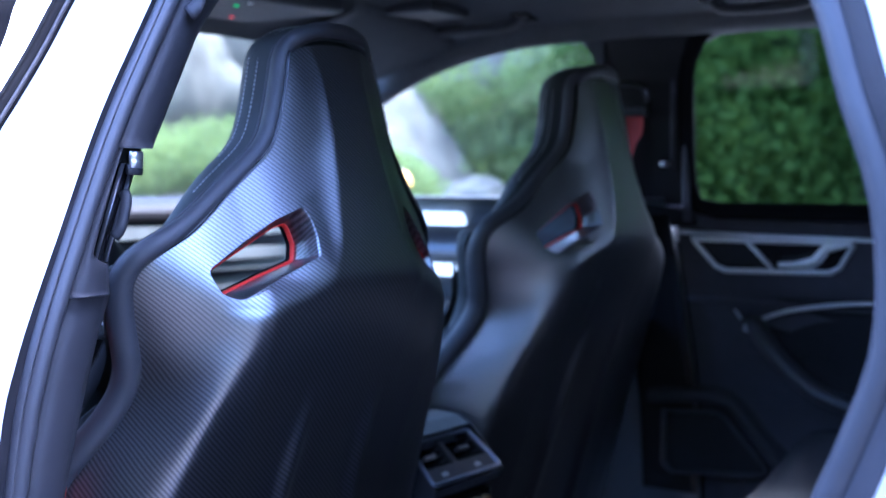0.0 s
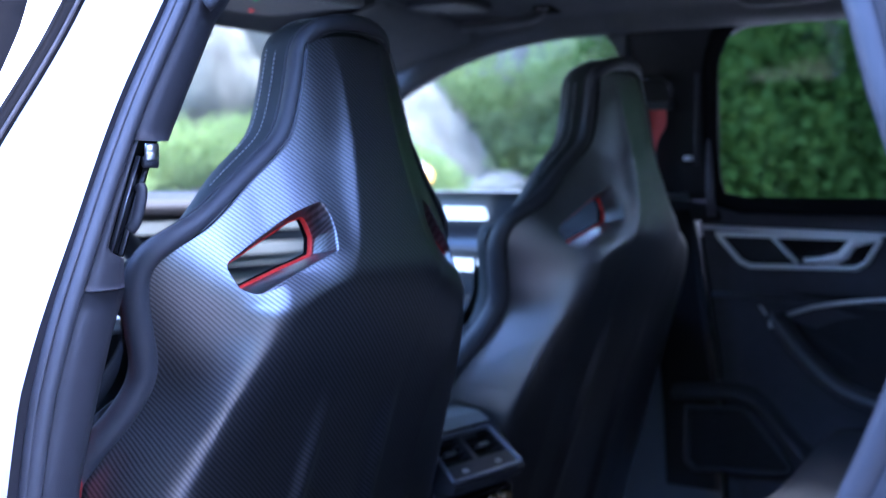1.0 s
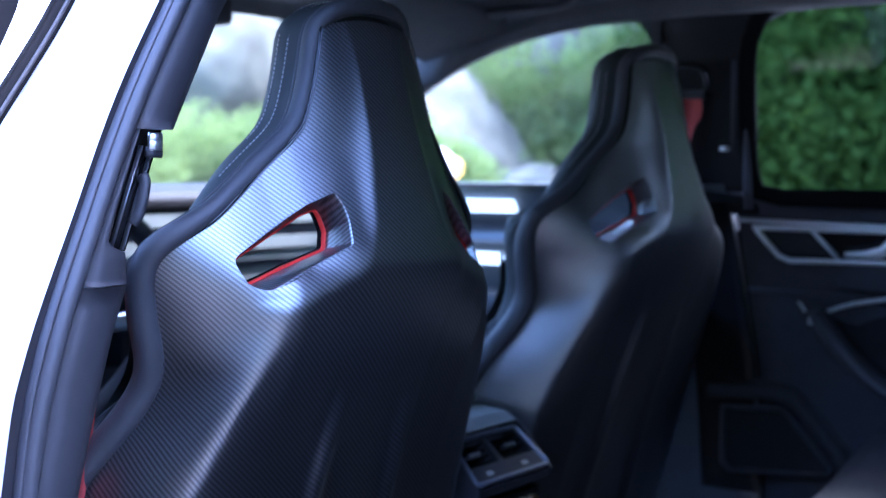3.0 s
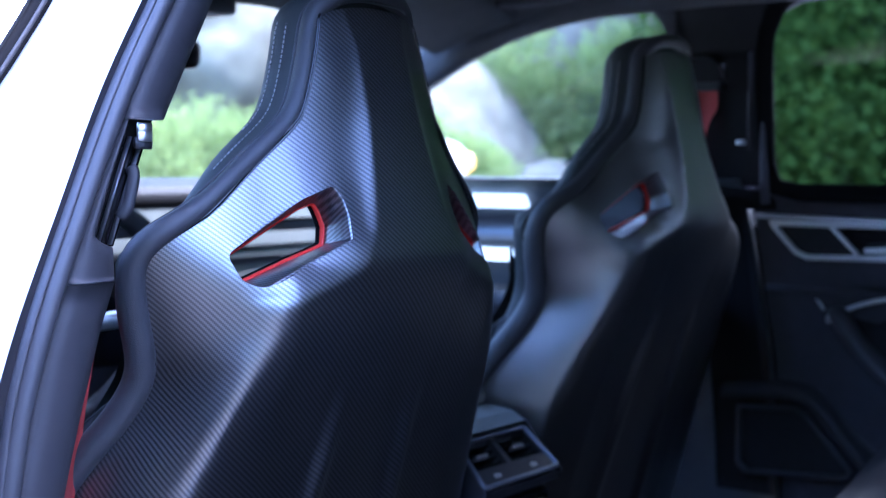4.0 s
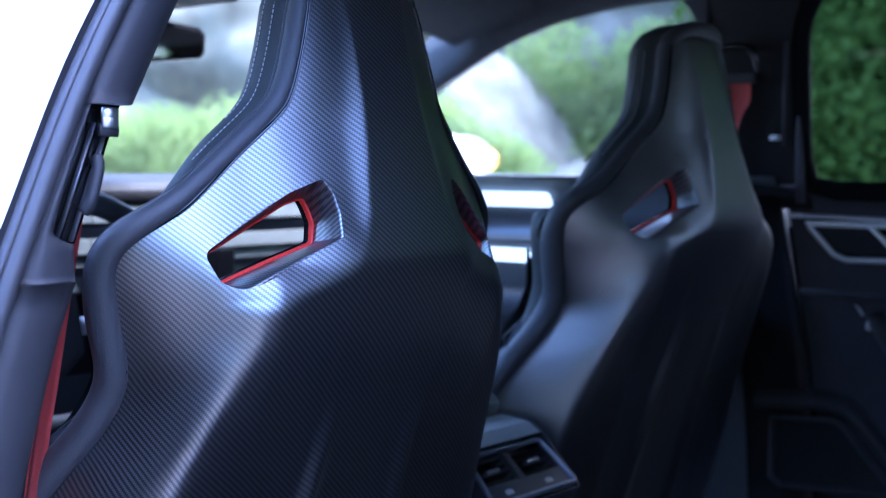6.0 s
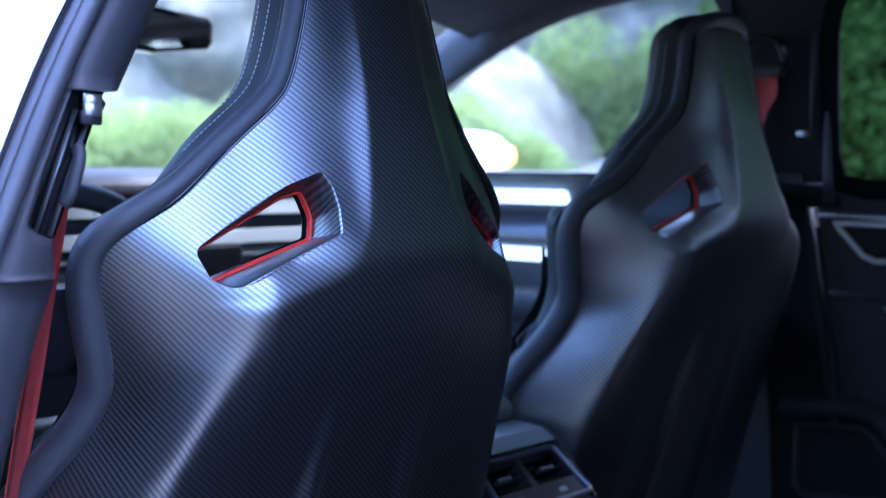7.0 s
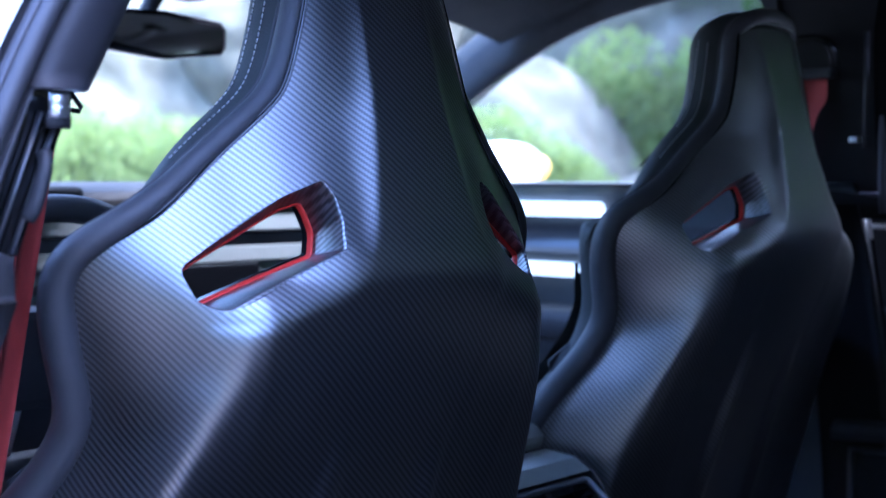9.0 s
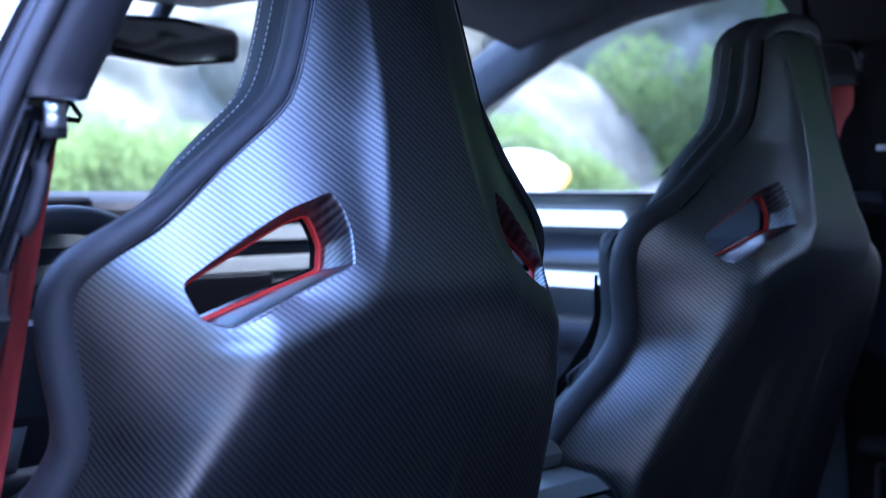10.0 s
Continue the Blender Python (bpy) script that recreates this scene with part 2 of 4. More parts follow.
def loft(name, lines, mat, parent, label="", thick=None, gap=None):
    """A skin between polylines of equal count; thick: a vector by which a back skin lies behind it; gap: rows and columns left open."""
    lines = [np.array(line, float) for line in lines]
    n, m = len(lines), len(lines[0])
    verts = [p for line in lines for p in line]
    faces = [(i * m + j, i * m + j + 1, (i + 1) * m + j + 1, (i + 1) * m + j) for i in range(n - 1) for j in range(m - 1) if not (gap and gap[0] <= i < gap[1] and gap[2] <= j < gap[3])]
    if thick is not None:
        off = len(verts)
        verts += [p + np.array(thick) for p in verts[:off]]
        faces += [tuple(off + k for k in f[::-1]) for f in faces[:]]
        rim = [j for j in range(m)] + [i * m + m - 1 for i in range(1, n)] + [(n - 1) * m + j for j in range(m - 2, -1, -1)] + [i * m for i in range(n - 2, 0, -1)]
        faces += [(rim[k], rim[(k + 1) % len(rim)], off + rim[(k + 1) % len(rim)], off + rim[k]) for k in range(len(rim))]
    return mesh_object(name, verts, faces, mat, parent, label)


# ---- the two front seats ----
def smax(a, b, k):
    return 0.5 * (a + b + np.sqrt((a - b) ** 2 + k * k))


def smin(a, b, k):
    return 0.5 * (a + b - np.sqrt((a - b) ** 2 + k * k))


# half width of the shell's outline over the height, from hip to crown
EDGE = [(0.290, 0.44), (0.297, 0.60), (0.292, 0.70), (0.279, 0.740), (0.259, 0.777), (0.241, 0.805), (0.229, 0.835), (0.2265, 0.853), (0.229, 0.872), (0.240, 0.913), (0.2475, 0.951), (0.244, 0.972),
        (0.20, 1.008), (0.15, 1.055), (0.113, 1.09), (0.100, 1.11), (0.087, 1.148), (0.077, 1.182), (0.072, 1.200), (0.065, 1.2095)]


def rounded(poly, radii, n=7):
    out = []
    for k, q in enumerate(poly):
        q, a, b = np.array(q), np.array(poly[k - 1]), np.array(poly[(k + 1) % len(poly)])
        a, b = q + (a - q) / np.linalg.norm(a - q) * radii[k], q + (b - q) / np.linalg.norm(b - q) * radii[k]
        for t in np.linspace(0, 1, n):
            out.append(tuple((1 - t) ** 2 * a + 2 * t * (1 - t) * q + t * t * b))
    return out


# the opening's edge in the shell, and the frame deeper in it, corner by corner
RIM = rounded([(0.195, 0.9705), (0.119, 1.0215), (0.089, 1.0340), (0.0825, 1.020), (0.081, 1.003), (0.0855, 0.9812), (0.1337, 0.9578), (0.174, 0.9380), (0.188, 0.9450)],
              (0.008, 0.004, 0.004, 0.003, 0.003, 0.003, 0.004, 0.006, 0.006))
INNER_RIM = rounded([(0.1945, 0.9645), (0.112, 1.0108), (0.0935, 1.0165), (0.089, 1.008), (0.084, 0.993), (0.0865, 0.9745), (0.130, 0.9595), (0.178, 0.9415), (0.190, 0.950)],
                    (0.006, 0.003, 0.004, 0.003, 0.003, 0.004, 0.004, 0.004, 0.004))


def FRAME_Y(a, z):
    """The plane of the lacquered frame, sunk a little under the shoulder facet."""
    return -0.259 + 0.28 * (a - 0.09) + 0.10 * (z - 0.97)


def half_width(z):
    return np.interp(z, [p[1] for p in EDGE], [p[0] for p in EDGE])


def edge_depth(z):
    return np.interp(z, [0.4, 0.74, 0.805, 0.853, 0.872, 0.963, 1.097, 1.21], [0.055, -0.098, -0.131, -0.153, -0.161, -0.178, -0.237, -0.243])


BACK_Z = np.linspace(0.30, 1.30, 501)
BACK_Y = np.interp(BACK_Z, [0.30, 0.70, 0.75, 0.80, 0.84, 0.87, 0.90, 0.93, 0.957, 0.98, 1.01, 1.05, 1.10, 1.15, 1.20, 1.30], [-0.088, -0.216, -0.233, -0.253, -0.2705, -0.2845, -0.297, -0.3075, -0.3150, -0.3110, -0.3030, -0.2935, -0.2810, -0.2675, -0.2530, -0.222])
for _ in range(60):
    BACK_Y[1:-1] = 0.25 * BACK_Y[:-2] + 0.5 * BACK_Y[1:-1] + 0.25 * BACK_Y[2:]


def back_depth(z):
    """The spine's line, side on: a gentle bow, furthest out at the shoulders."""
    return np.interp(z, BACK_Z, BACK_Y)


def polygon_distance(x, z, poly):
    """Distance to a polygon's outline, positive inside."""
    best = np.full(x.shape, 9.0)
    inside = np.zeros(x.shape, bool)
    for (ax, az), (bx, bz) in zip(poly, poly[1:] + poly[:1]):
        ex, ez = bx - ax, bz - az
        t = np.clip(((x - ax) * ex + (z - az) * ez) / (ex * ex + ez * ez), 0, 1)
        best = np.minimum(best, np.hypot(x - ax - t * ex, z - az - t * ez))
        inside ^= ((az > z) != (bz > z)) & (x < ex * (z - az) / (ez if ez else 1e-9) + ax)
    return np.where(inside, best, -best)


FOLD_A = np.linspace(0, 0.3, 301)
FOLD_Y = np.interp(FOLD_A, [0.0, 0.12, 0.16, 0.195, 0.22, 0.244, 0.3], [-0.3652, -0.2884, -0.2615, -0.2360, -0.2135, -0.184, -0.08])
for _ in range(60):
    FOLD_Y[1:-1] = 0.25 * FOLD_Y[:-2] + 0.5 * FOLD_Y[1:-1] + 0.25 * FOLD_Y[2:]


def shell_form(dx, z):
    """The shell's rear face before its outer corner is softened: a spine with a ridge on either side, sunken shoulder facets with scoops, and a convex lower back."""
    a = np.abs(dx)
    back = back_depth(z) + 0.5 * a * a
    w, e = half_width(np.minimum(z, 0.965)), edge_depth(np.minimum(z, 0.965))
    r = np.interp(z, [0.4, 0.70, 0.75, 0.80, 0.84, 0.87, 0.90, 0.93, 0.96], [0.290, 0.243, 0.229, 0.214, 0.201, 0.190, 0.179, 0.171, 0.172])
    br = back_depth(z) + 0.5 * r * r
    side = br + (e - br) * (a - r) / (w - r)
    low = smax(back - 0.008 * np.clip((a - 0.06) / 0.09, 0, 1) ** 2, side - 0.002, np.interp(z, [0.76, 0.93], [0.016, 0.036]))
    # a soft rib on the lower back
    low = low - 0.009 * np.exp(-((a - 0.06 - 0.05 * (0.8 - z)) / 0.012) ** 2) * np.clip((0.83 - z) / 0.08, 0, 1)
    # the lip under the scoop
    s1 = (a - 0.063) * 0.373 + (z - 0.960) * 0.928
    s2 = 0.954 * (z - 0.914 - 0.31 * (a - 0.165) - 0.75 * smax(a - 0.195, 0 * a, 0.012))
    inside = smin(s1, s2, 0.012)
    dive = 0.85 + 0.40 / (1 + np.exp((s2 - s1) / 0.006))
    low = low + dive * smax(inside, 0 * inside, 0.009) + 0.75 * smax(inside - 0.02, 0 * inside, 0.006)
    # spine and shoulder facet
    p = np.interp(z, [0.9, 0.97, 0.986, 1.007, 1.042, 1.077, 1.108, 1.176, 1.198, 1.21], [0.075, 0.066, 0.057, 0.0505, 0.0445, 0.0388, 0.0355, 0.034, 0.038, 0.040])
    spine = smax(back, back_depth(z) + 0.80 * (a - p), 0.002) + 2.0 * np.clip(a - 0.12, 0, 1)
    fold = np.interp(a, FOLD_A, FOLD_Y)
    plane = fold + (0.40 - np.clip(a - 0.15, 0, 0.1)) * (z - 0.97 - 0.45 * smax(z - 1.08, 0 * z, 0.02)) + 2.2 * smax(0.942 + 0.6 * smax(a - 0.19, 0 * a, 0.012) - z, 0 * z, 0.016)
    # the facet never falls behind a shallow valley beside the spine
    valley = back_depth(z) + np.interp(z, [0.95, 0.975, 1.0, 1.04, 1.10, 1.17, 1.20], [0.0, 0.003, 0.008, 0.009, 0.006, 0.003, 0.002]) + np.interp(z, [0.98, 1.03, 1.08, 1.17], [0.0, 0.16, 0.30, 0.10]) * np.clip(a - p, 0, 1)
    facet = smax(plane, valley, 0.012)
    up = smax(smin(facet, spine, 0.006), back, 0.0015)
    k = 0.0005 + 0.0055 * np.clip((a - p) / 0.015, 0, 1) + 0.056 * (lambda q: q * q * (3 - 2 * q))(np.clip((a - 0.125) / 0.10, 0, 1))
    return smin(up, low, k)


# the facet rolls softly into the flank beside the shoulder opening
SOFT_A, SOFT_Z = np.linspace(0, 0.36, 181), np.linspace(0.80, 1.14, 171)
SOFT = shell_form(*np.meshgrid(SOFT_A, SOFT_Z))
HARD = SOFT.copy()
for _ in range(340):
    SOFT[1:-1] = 0.25 * SOFT[:-2] + 0.5 * SOFT[1:-1] + 0.25 * SOFT[2:]
    SOFT[:, 1:-1] = 0.25 * SOFT[:, :-2] + 0.5 * SOFT[:, 1:-1] + 0.25 * SOFT[:, 2:]
SOFT -= HARD


def ease(q):
    q = np.clip(q, 0, 1)
    return q * q * (3 - 2 * q)


def shell_depth(dx, z):
    """The shell's rear face."""
    a = np.abs(dx)
    i, j = np.clip((z - SOFT_Z[0]) / 0.002, 0, 169.99), np.clip(a / 0.002, 0, 179.99)
    i0, j0 = i.astype(int), j.astype(int)
    fi, fj = i - i0, j - j0
    shift = (SOFT[i0, j0] * (1 - fj) + SOFT[i0, j0 + 1] * fj) * (1 - fi) + (SOFT[i0 + 1, j0] * (1 - fj) + SOFT[i0 + 1, j0 + 1] * fj) * fi
    return shell_form(dx, z) + shift * ease((a - 0.165) / 0.042) * ease((z - 0.87) / 0.05) * ease((1.06 - z) / 0.05)


CLOTH_A, CLOTH_Z = np.linspace(0, 0.32, 161), np.linspace(0.42, 1.24, 165)
CLOTH_Y = shell_depth(*np.meshgrid(CLOTH_A, CLOTH_Z))
for _ in range(40):
    CLOTH_Y[1:-1] = 0.25 * CLOTH_Y[:-2] + 0.5 * CLOTH_Y[1:-1] + 0.25 * CLOTH_Y[2:]
    CLOTH_Y[:, 1:-1] = 0.25 * CLOTH_Y[:, :-2] + 0.5 * CLOTH_Y[:, 1:-1] + 0.25 * CLOTH_Y[:, 2:]
CLOTH_U = np.concatenate([np.zeros((165, 1)), np.cumsum(np.hypot(np.diff(CLOTH_Y, axis=1), 0.002), axis=1)], axis=1)


def cloth_uv(x, z):
    """Where the cloth's threads lie once it is draped over the shell, in metres."""
    i = np.clip((z - CLOTH_Z[0]) / 0.005, 0, 163.99)
    j = np.clip(np.abs(x) / 0.002, 0, 159.99)
    i0, j0 = i.astype(int), j.astype(int)
    fi, fj = i - i0, j - j0
    u = (CLOTH_U[i0, j0] * (1 - fj) + CLOTH_U[i0, j0 + 1] * fj) * (1 - fi) + (CLOTH_U[i0 + 1, j0] * (1 - fj) + CLOTH_U[i0 + 1, j0 + 1] * fj) * fi
    return np.stack([np.sign(x) * u, z], -1)


def clipped(X, Z, gap):
    """Quads of a grid, cut along the line where gap turns positive. Returns points (x, z) and faces."""
    nz, nu = X.shape
    pts = list(zip(X.ravel(), Z.ravel()))
    g = gap.ravel()
    cuts, faces = {}, []
    for i in range(nz - 1):
        for j in range(nu - 1):
            q = (i * nu + j, i * nu + j + 1, (i + 1) * nu + j + 1, (i + 1) * nu + j)
            if max(g[k] for k in q) <= 0:
                faces.append(q)
                continue
            f = []
            for k in range(4):
                m, n = q[k], q[(k + 1) % 4]
                if g[m] <= 0:
                    f.append(m)
                if (g[m] <= 0) != (g[n] <= 0):
                    key = (min(m, n), max(m, n))
                    if key not in cuts:
                        t = g[m] / (g[m] - g[n])
                        cuts[key] = len(pts)
                        pts.append((pts[m][0] + (pts[n][0] - pts[m][0]) * t, pts[m][1] + (pts[n][1] - pts[m][1]) * t))
                    f.append(cuts[key])
            if len(f) > 2:
                faces.append(tuple(f))
    return np.array(pts), faces


def front_seat(name, label):
    seat = empty(name, label, "car seat", "front seats")
    zs = np.r_[np.arange(0.44, 0.86, 0.008), np.arange(0.86, 1.2065, 0.0028)]
    us = np.linspace(-1, 1, 181)
    Z, U = np.meshgrid(zs, us, indexing="ij")
    X = U * half_width(Z)
    # the crown's top edge is bowed
    Zb = Z + np.clip((Z - 1.15) / 0.056, 0, 1) * 0.010 * (1 - U * U)
    p, faces = clipped(X, Zb, polygon_distance(np.abs(X), Zb, RIM))
    verts = np.stack([p[:, 0], shell_depth(p[:, 0], p[:, 1]), p[:, 1]], -1)
    mesh_object("shell", verts, faces, "carbon", seat, "satin carbon-fibre twill shell", uvs=cloth_uv(p[:, 0], p[:, 1]))

    # padded edge round the shell, and the front padding beside it
    half = [(a, float(shell_depth(np.array([a * 0.985]), np.array([z]))[0]), z) for a, z in EDGE]
    line = half + [(0.048, -0.2495, 1.2165), (0.025, -0.2505, 1.2205)]
    line = line + [(-a, y, z) for a, y, z in line[::-1]]
    run = spline(line, 260)
    flat = run.copy()
    flat[:, 1] = 0
    tan = np.gradient(flat, axis=0)
    tan /= np.linalg.norm(tan, axis=1)[:, None]
    out = np.stack([tan[:, 2], 0 * tan[:, 0], -tan[:, 0]], -1)

    def ring(off, ahead, k=6, low=None):
        """The outline, offset outwards and forwards, and smoothed; low: the offset under the shoulders."""
        t = np.clip((run[:, 2:] - 0.97) / 0.09, 0, 1)
        q = np.abs(out[:, :1])
        p = run + out * ((off if low is None else low + (off - low) * t) - 0.0105 * q) + np.array([0, 1, 0]) * (ahead + 0.0087 * q)
        for _ in range(k):
            p[1:-1] = 0.25 * p[:-2] + 0.5 * p[1:-1] + 0.25 * p[2:]
        return p

    tube("edge_roll", ring(0.0090, 0.005, low=0.0150), [(0.0102 + 0.0037 * q, 0.0118 + 0.0047 * q) for q in np.clip((1.02 - run[:, 2]) / 0.09, 0, 1)], "leather", seat, "padded black leather edge roll", sides=18)
    bead = run - out * 0.0014
    bead = bead[bead[:, 2] > 1.0]
    tube("shell_edge", bead, [(q, q) for q in 0.0001 + 0.0011 * np.clip((bead[:, 2] - 1.0) / 0.06, 0, 1)], "carbon", seat, sides=8)
    # black bead stands in for the shadow line beside the edge roll
    tube("edge_shadow", run + out * 0.0006 + np.array([0, 0.0006, 0]), (0.0016, 0.0016), "gloss", seat, "thin black bead in place of shadow between shell and edge roll", sides=8)
    tube("side_padding", ring(-0.007, 0.038, low=-0.030), (0.024, 0.030), "leather_front", seat, "dark grey perforated leather side padding", sides=18)
    tube("piping", ring(0.0165, 0.0145, low=0.0245), (0.0014, 0.0014), "leather", seat, sides=6)
    # seams with stitches, along the upper half
    for off, ahead, base in ((0.0166, 0.032, 1.05), (0.0166, 0.046, 1.09)):
        p = ring(off, ahead)
        v, f = [], []
        seg = np.linalg.norm(np.diff(p, axis=0), axis=1)
        d = np.r_[0, np.cumsum(seg)]
        for s in np.arange(0.62, d[-1] - 0.62, 0.0052):
            a, b = [np.array([np.interp(q, d, p[:, k]) for k in range(3)]) for q in (s, s + 0.0034)]
            if a[2] < base:
                continue
            tv, tf = sweep([a, b], (0.0006, 0.0006), sides=5)
            f += [tuple(k + len(v) for k in q) for q in tf]
            v += tv
        mesh_object("stitching", v, f, "stitch", seat, "pale grey contrast stitching")

    # front padding with its own openings
    Zf, Uf = np.meshgrid(np.arange(0.44, 1.215, 0.012), np.linspace(-1, 1, 61), indexing="ij")
    Xf = Uf * (half_width(Zf) - 0.028)
    Yf = edge_depth(Zf) + 0.07 - 0.02 * (1 - Uf**2)
    fv = np.stack([Xf, Yf, Zf], -1).reshape(-1, 3)
    keep = polygon_distance(np.abs(Xf), Zf, [(0.235, 0.945), (0.21, 1.0), (0.09, 1.06), (-0.01, 1.06), (-0.01, 0.92), (0.18, 0.90)]) > 0
    ix = np.arange(Zf.size).reshape(Zf.shape)
    ff = [(ix[i, j], ix[i + 1, j], ix[i + 1, j + 1], ix[i, j + 1]) for i in range(Zf.shape[0] - 1) for j in range(60)
          if not (keep[i, j] or keep[i, j + 1] or keep[i + 1, j] or keep[i + 1, j + 1])]
    mesh_object("front_padding", fv, ff, "leather_front", seat)

    # the openings: a rolled shell edge, faceted walls, and a lacquered frame at their bottom
    mid = np.array([0.13, 0.978])

    def grown(loop, by):
        loop = np.array(loop)
        t = np.roll(loop, -1, 0) - np.roll(loop, 1, 0)
        nrm = np.stack([t[:, 1], -t[:, 0]], -1) / (np.linalg.norm(t, axis=1)[:, None] + 1e-9)
        nrm *= np.sign(((loop - mid) * nrm).sum(1))[:, None]
        return loop + nrm * by

    for side in (-1, 1):
        edge = np.array(RIM)
        top = shell_depth(edge[:, 0], edge[:, 1])
        inner = np.array(INNER_RIM)
        deep = FRAME_Y(inner[:, 0], inner[:, 1])
        under = grown(edge, 0.003)
        rows = [(under, shell_depth(under[:, 0], under[:, 1]) + 0.0030), (edge, top), (grown(edge, -0.0008), top + 0.0006), (grown(edge, -0.0010), top + 0.0040), (inner, np.maximum(deep, top + 0.007)), (grown(inner, 0.002), np.maximum(deep, top + 0.007) + 0.004)]
        v, f, uv = [], [], []
        n = len(edge)
        for p, y in rows:
            v += [(side * q[0], d, q[1]) for q, d in zip(p, y)]
            uv += [(side * q[0], q[1] + 0.8 * d) for q, d in zip(p, y)]
        for i in range(len(rows) - 1):
            f += [(i * n + k, i * n + (k + 1) % n, (i + 1) * n + (k + 1) % n, (i + 1) * n + k) for k in range(n)]
        mesh_object("opening_wall", v, f, "carbon", seat, "carbon-fibre opening wall", uvs=np.array(uv))
        base = np.maximum(deep, top + 0.007)
        rows = []
        for grow, y in ((0.0006, 0.002), (0.0004, -0.0012), (-0.0006, -0.0016), (-0.0013, -0.0010), (-0.0018, 0.001), (-0.0020, 0.0035)):
            p = grown(inner, grow)
            row = [(side * q[0], d + y, q[1]) for q, d in zip(p, base)]
            rows.append(row + row[:1])
        loft("opening_frame", rows, "red", seat, "red lacquered opening frame")
        loft("opening_lining", [rows[-1], [(x, y + 0.006, z) for x, y, z in rows[-1]]], "gloss", seat)
    tab = [(-0.222, -0.100, 0.822), (-0.236, -0.112, 0.800), (-0.256, -0.098, 0.786), (-0.246, -0.086, 0.800)]
    loft("strap_tab", [tab[:2], tab[:1:-1]], "plastic", seat, "small black fabric tab", thick=(0.002, 0.003, 0))
    # cushion on its base
    prof = [(0.0, 0.44), (0.02, 0.50), (0.10, 0.53), (0.30, 0.535), (0.40, 0.54), (0.46, 0.51), (0.47, 0.44), (0.45, 0.36), (0.0, 0.34)]
    bm = prism([(p[0], p[1]) for p in prof], "x", -0.25, 0.25, 0.02)
    part("seat_cushion", bm, "leather_front", seat, smooth=True)
    part("seat_base", box((-0.22, 0.0, 0.27), (0.22, 0.42, 0.36), 0.02), "plastic", seat)
    return seat


driver_seat = front_seat("driver_seat", "black carbon-shell sports seat with red-rimmed shoulder openings beside the open door")
driver_seat.matrix_world = pose(-0.375, 0, 0)
passenger_seat = copy_thing(driver_seat, pose(0.375, 0.06, 0.012))
passenger_seat.name = "passenger_seat"
passenger_seat["label"] = "black carbon-shell sports seat with red-rimmed openings beside the closed far door"


# ---- the car round them ----
def up_line(points, y, lift=(0.45, 1.42), n=44):
    """A line up a pillar through (height, x) pairs, carried on straight at both ends."""
    pts = sorted(points)
    (za, xa), (zb, xb) = pts[0], pts[1]
    (zc, xc), (zd, xd) = pts[-2], pts[-1]
    lo, hi = (lift[0], xa + (lift[0] - za) * (xb - xa) / (zb - za) * 0.6), (lift[1], xd + (lift[1] - zd) * (xd - xc) / (zd - zc))
    return spline([(x, y, z) for z, x in [lo, *pts, hi]], n)


GROOVE = [(1.241, -0.601), (1.126, -0.667), (1.02, -0.715), (0.899, -0.762), (0.781, -0.792)]
SEAL = [(1.239, -0.620), (1.126, -0.684), (1.02, -0.733), (0.901, -0.781), (0.784, -0.806)]
FLANGE = [(1.238, -0.628), (1.126, -0.692), (1.02, -0.740), (0.901, -0.791), (0.80, -0.815)]
INNER = [(1.249, -0.538), (1.211, -0.570), (1.143, -0.606), (1.094, -0.632), (0.986, -0.672), (0.912, -0.701), (0.84, -0.723), (0.769, -0.742)]


def shifted(points, dx):
    return [(z, x + dx) for z, x in points]


def b_pillar():
    p = empty("b_pillar", "white door pillar with rubber seal and grey plastic trim at the open door", "car pillar")
    skin = [up_line(shifted(FLANGE, -0.32), 0.10), up_line(shifted(FLANGE, -0.20), -0.13), up_line(shifted(FLANGE, -0.115), -0.160), up_line(shifted(FLANGE, -0.05), -0.200), up_line(FLANGE, -0.225)]
    loft("jamb", skin, "paint", p, "gloss white painted door jamb", thick=(0.01, 0.03, 0))
    loft("flange", [up_line(FLANGE, -0.2255), up_line(shifted(SEAL, -0.002), -0.229), up_line(SEAL, -0.222)], "pillar", p, thick=(0, 0.02, 0))
    mid = [(z, 0.5 * (x + s[1])) for (z, x), s in zip(GROOVE, SEAL)]
    tube("door_seal", up_line(mid, -0.231), (0.0095, 0.013), "rubber", p, "black rubber door seal", sides=14)
    tube("seal_lip", up_line(shifted(SEAL, -0.001), -0.232), (0.003, 0.006), "rubber", p, sides=8)
    return p


pillar = b_pillar()
trim = empty("pillar_trim", "dark grey plastic pillar cover with a belt slot on the near pillar", "pillar trim")


def between(table, z):
    pts = sorted(table)
    return float(np.interp(z, [q[0] for q in pts], [q[1] for q in pts]))


def trim_piece(name, z0, z1, right, label="", y_right=-0.222, inset=0.0):
    """A bowed cover from the seal's groove to its free edge, with a return into the car."""
    zs = np.linspace(z0, z1, 26)
    rows = []
    for k, y in ((0.0, -0.232), (0.05, -0.240), (0.25, -0.243), (0.7, -0.240), (0.93, -0.233), (1.0, y_right), (1.03, -0.19), (1.0, -0.10)):
        row = []
        for z in zs:
            g = between(GROOVE, z) if z < 1.241 else -0.601 + (z - 1.241) * 0.6
            r = right(z)
            row.append((g + (r - g) * k, y + inset, z))
        rows.append(row)
    return loft(name, rows, "pillar", trim, label, thick=(0, 0.006, 0))


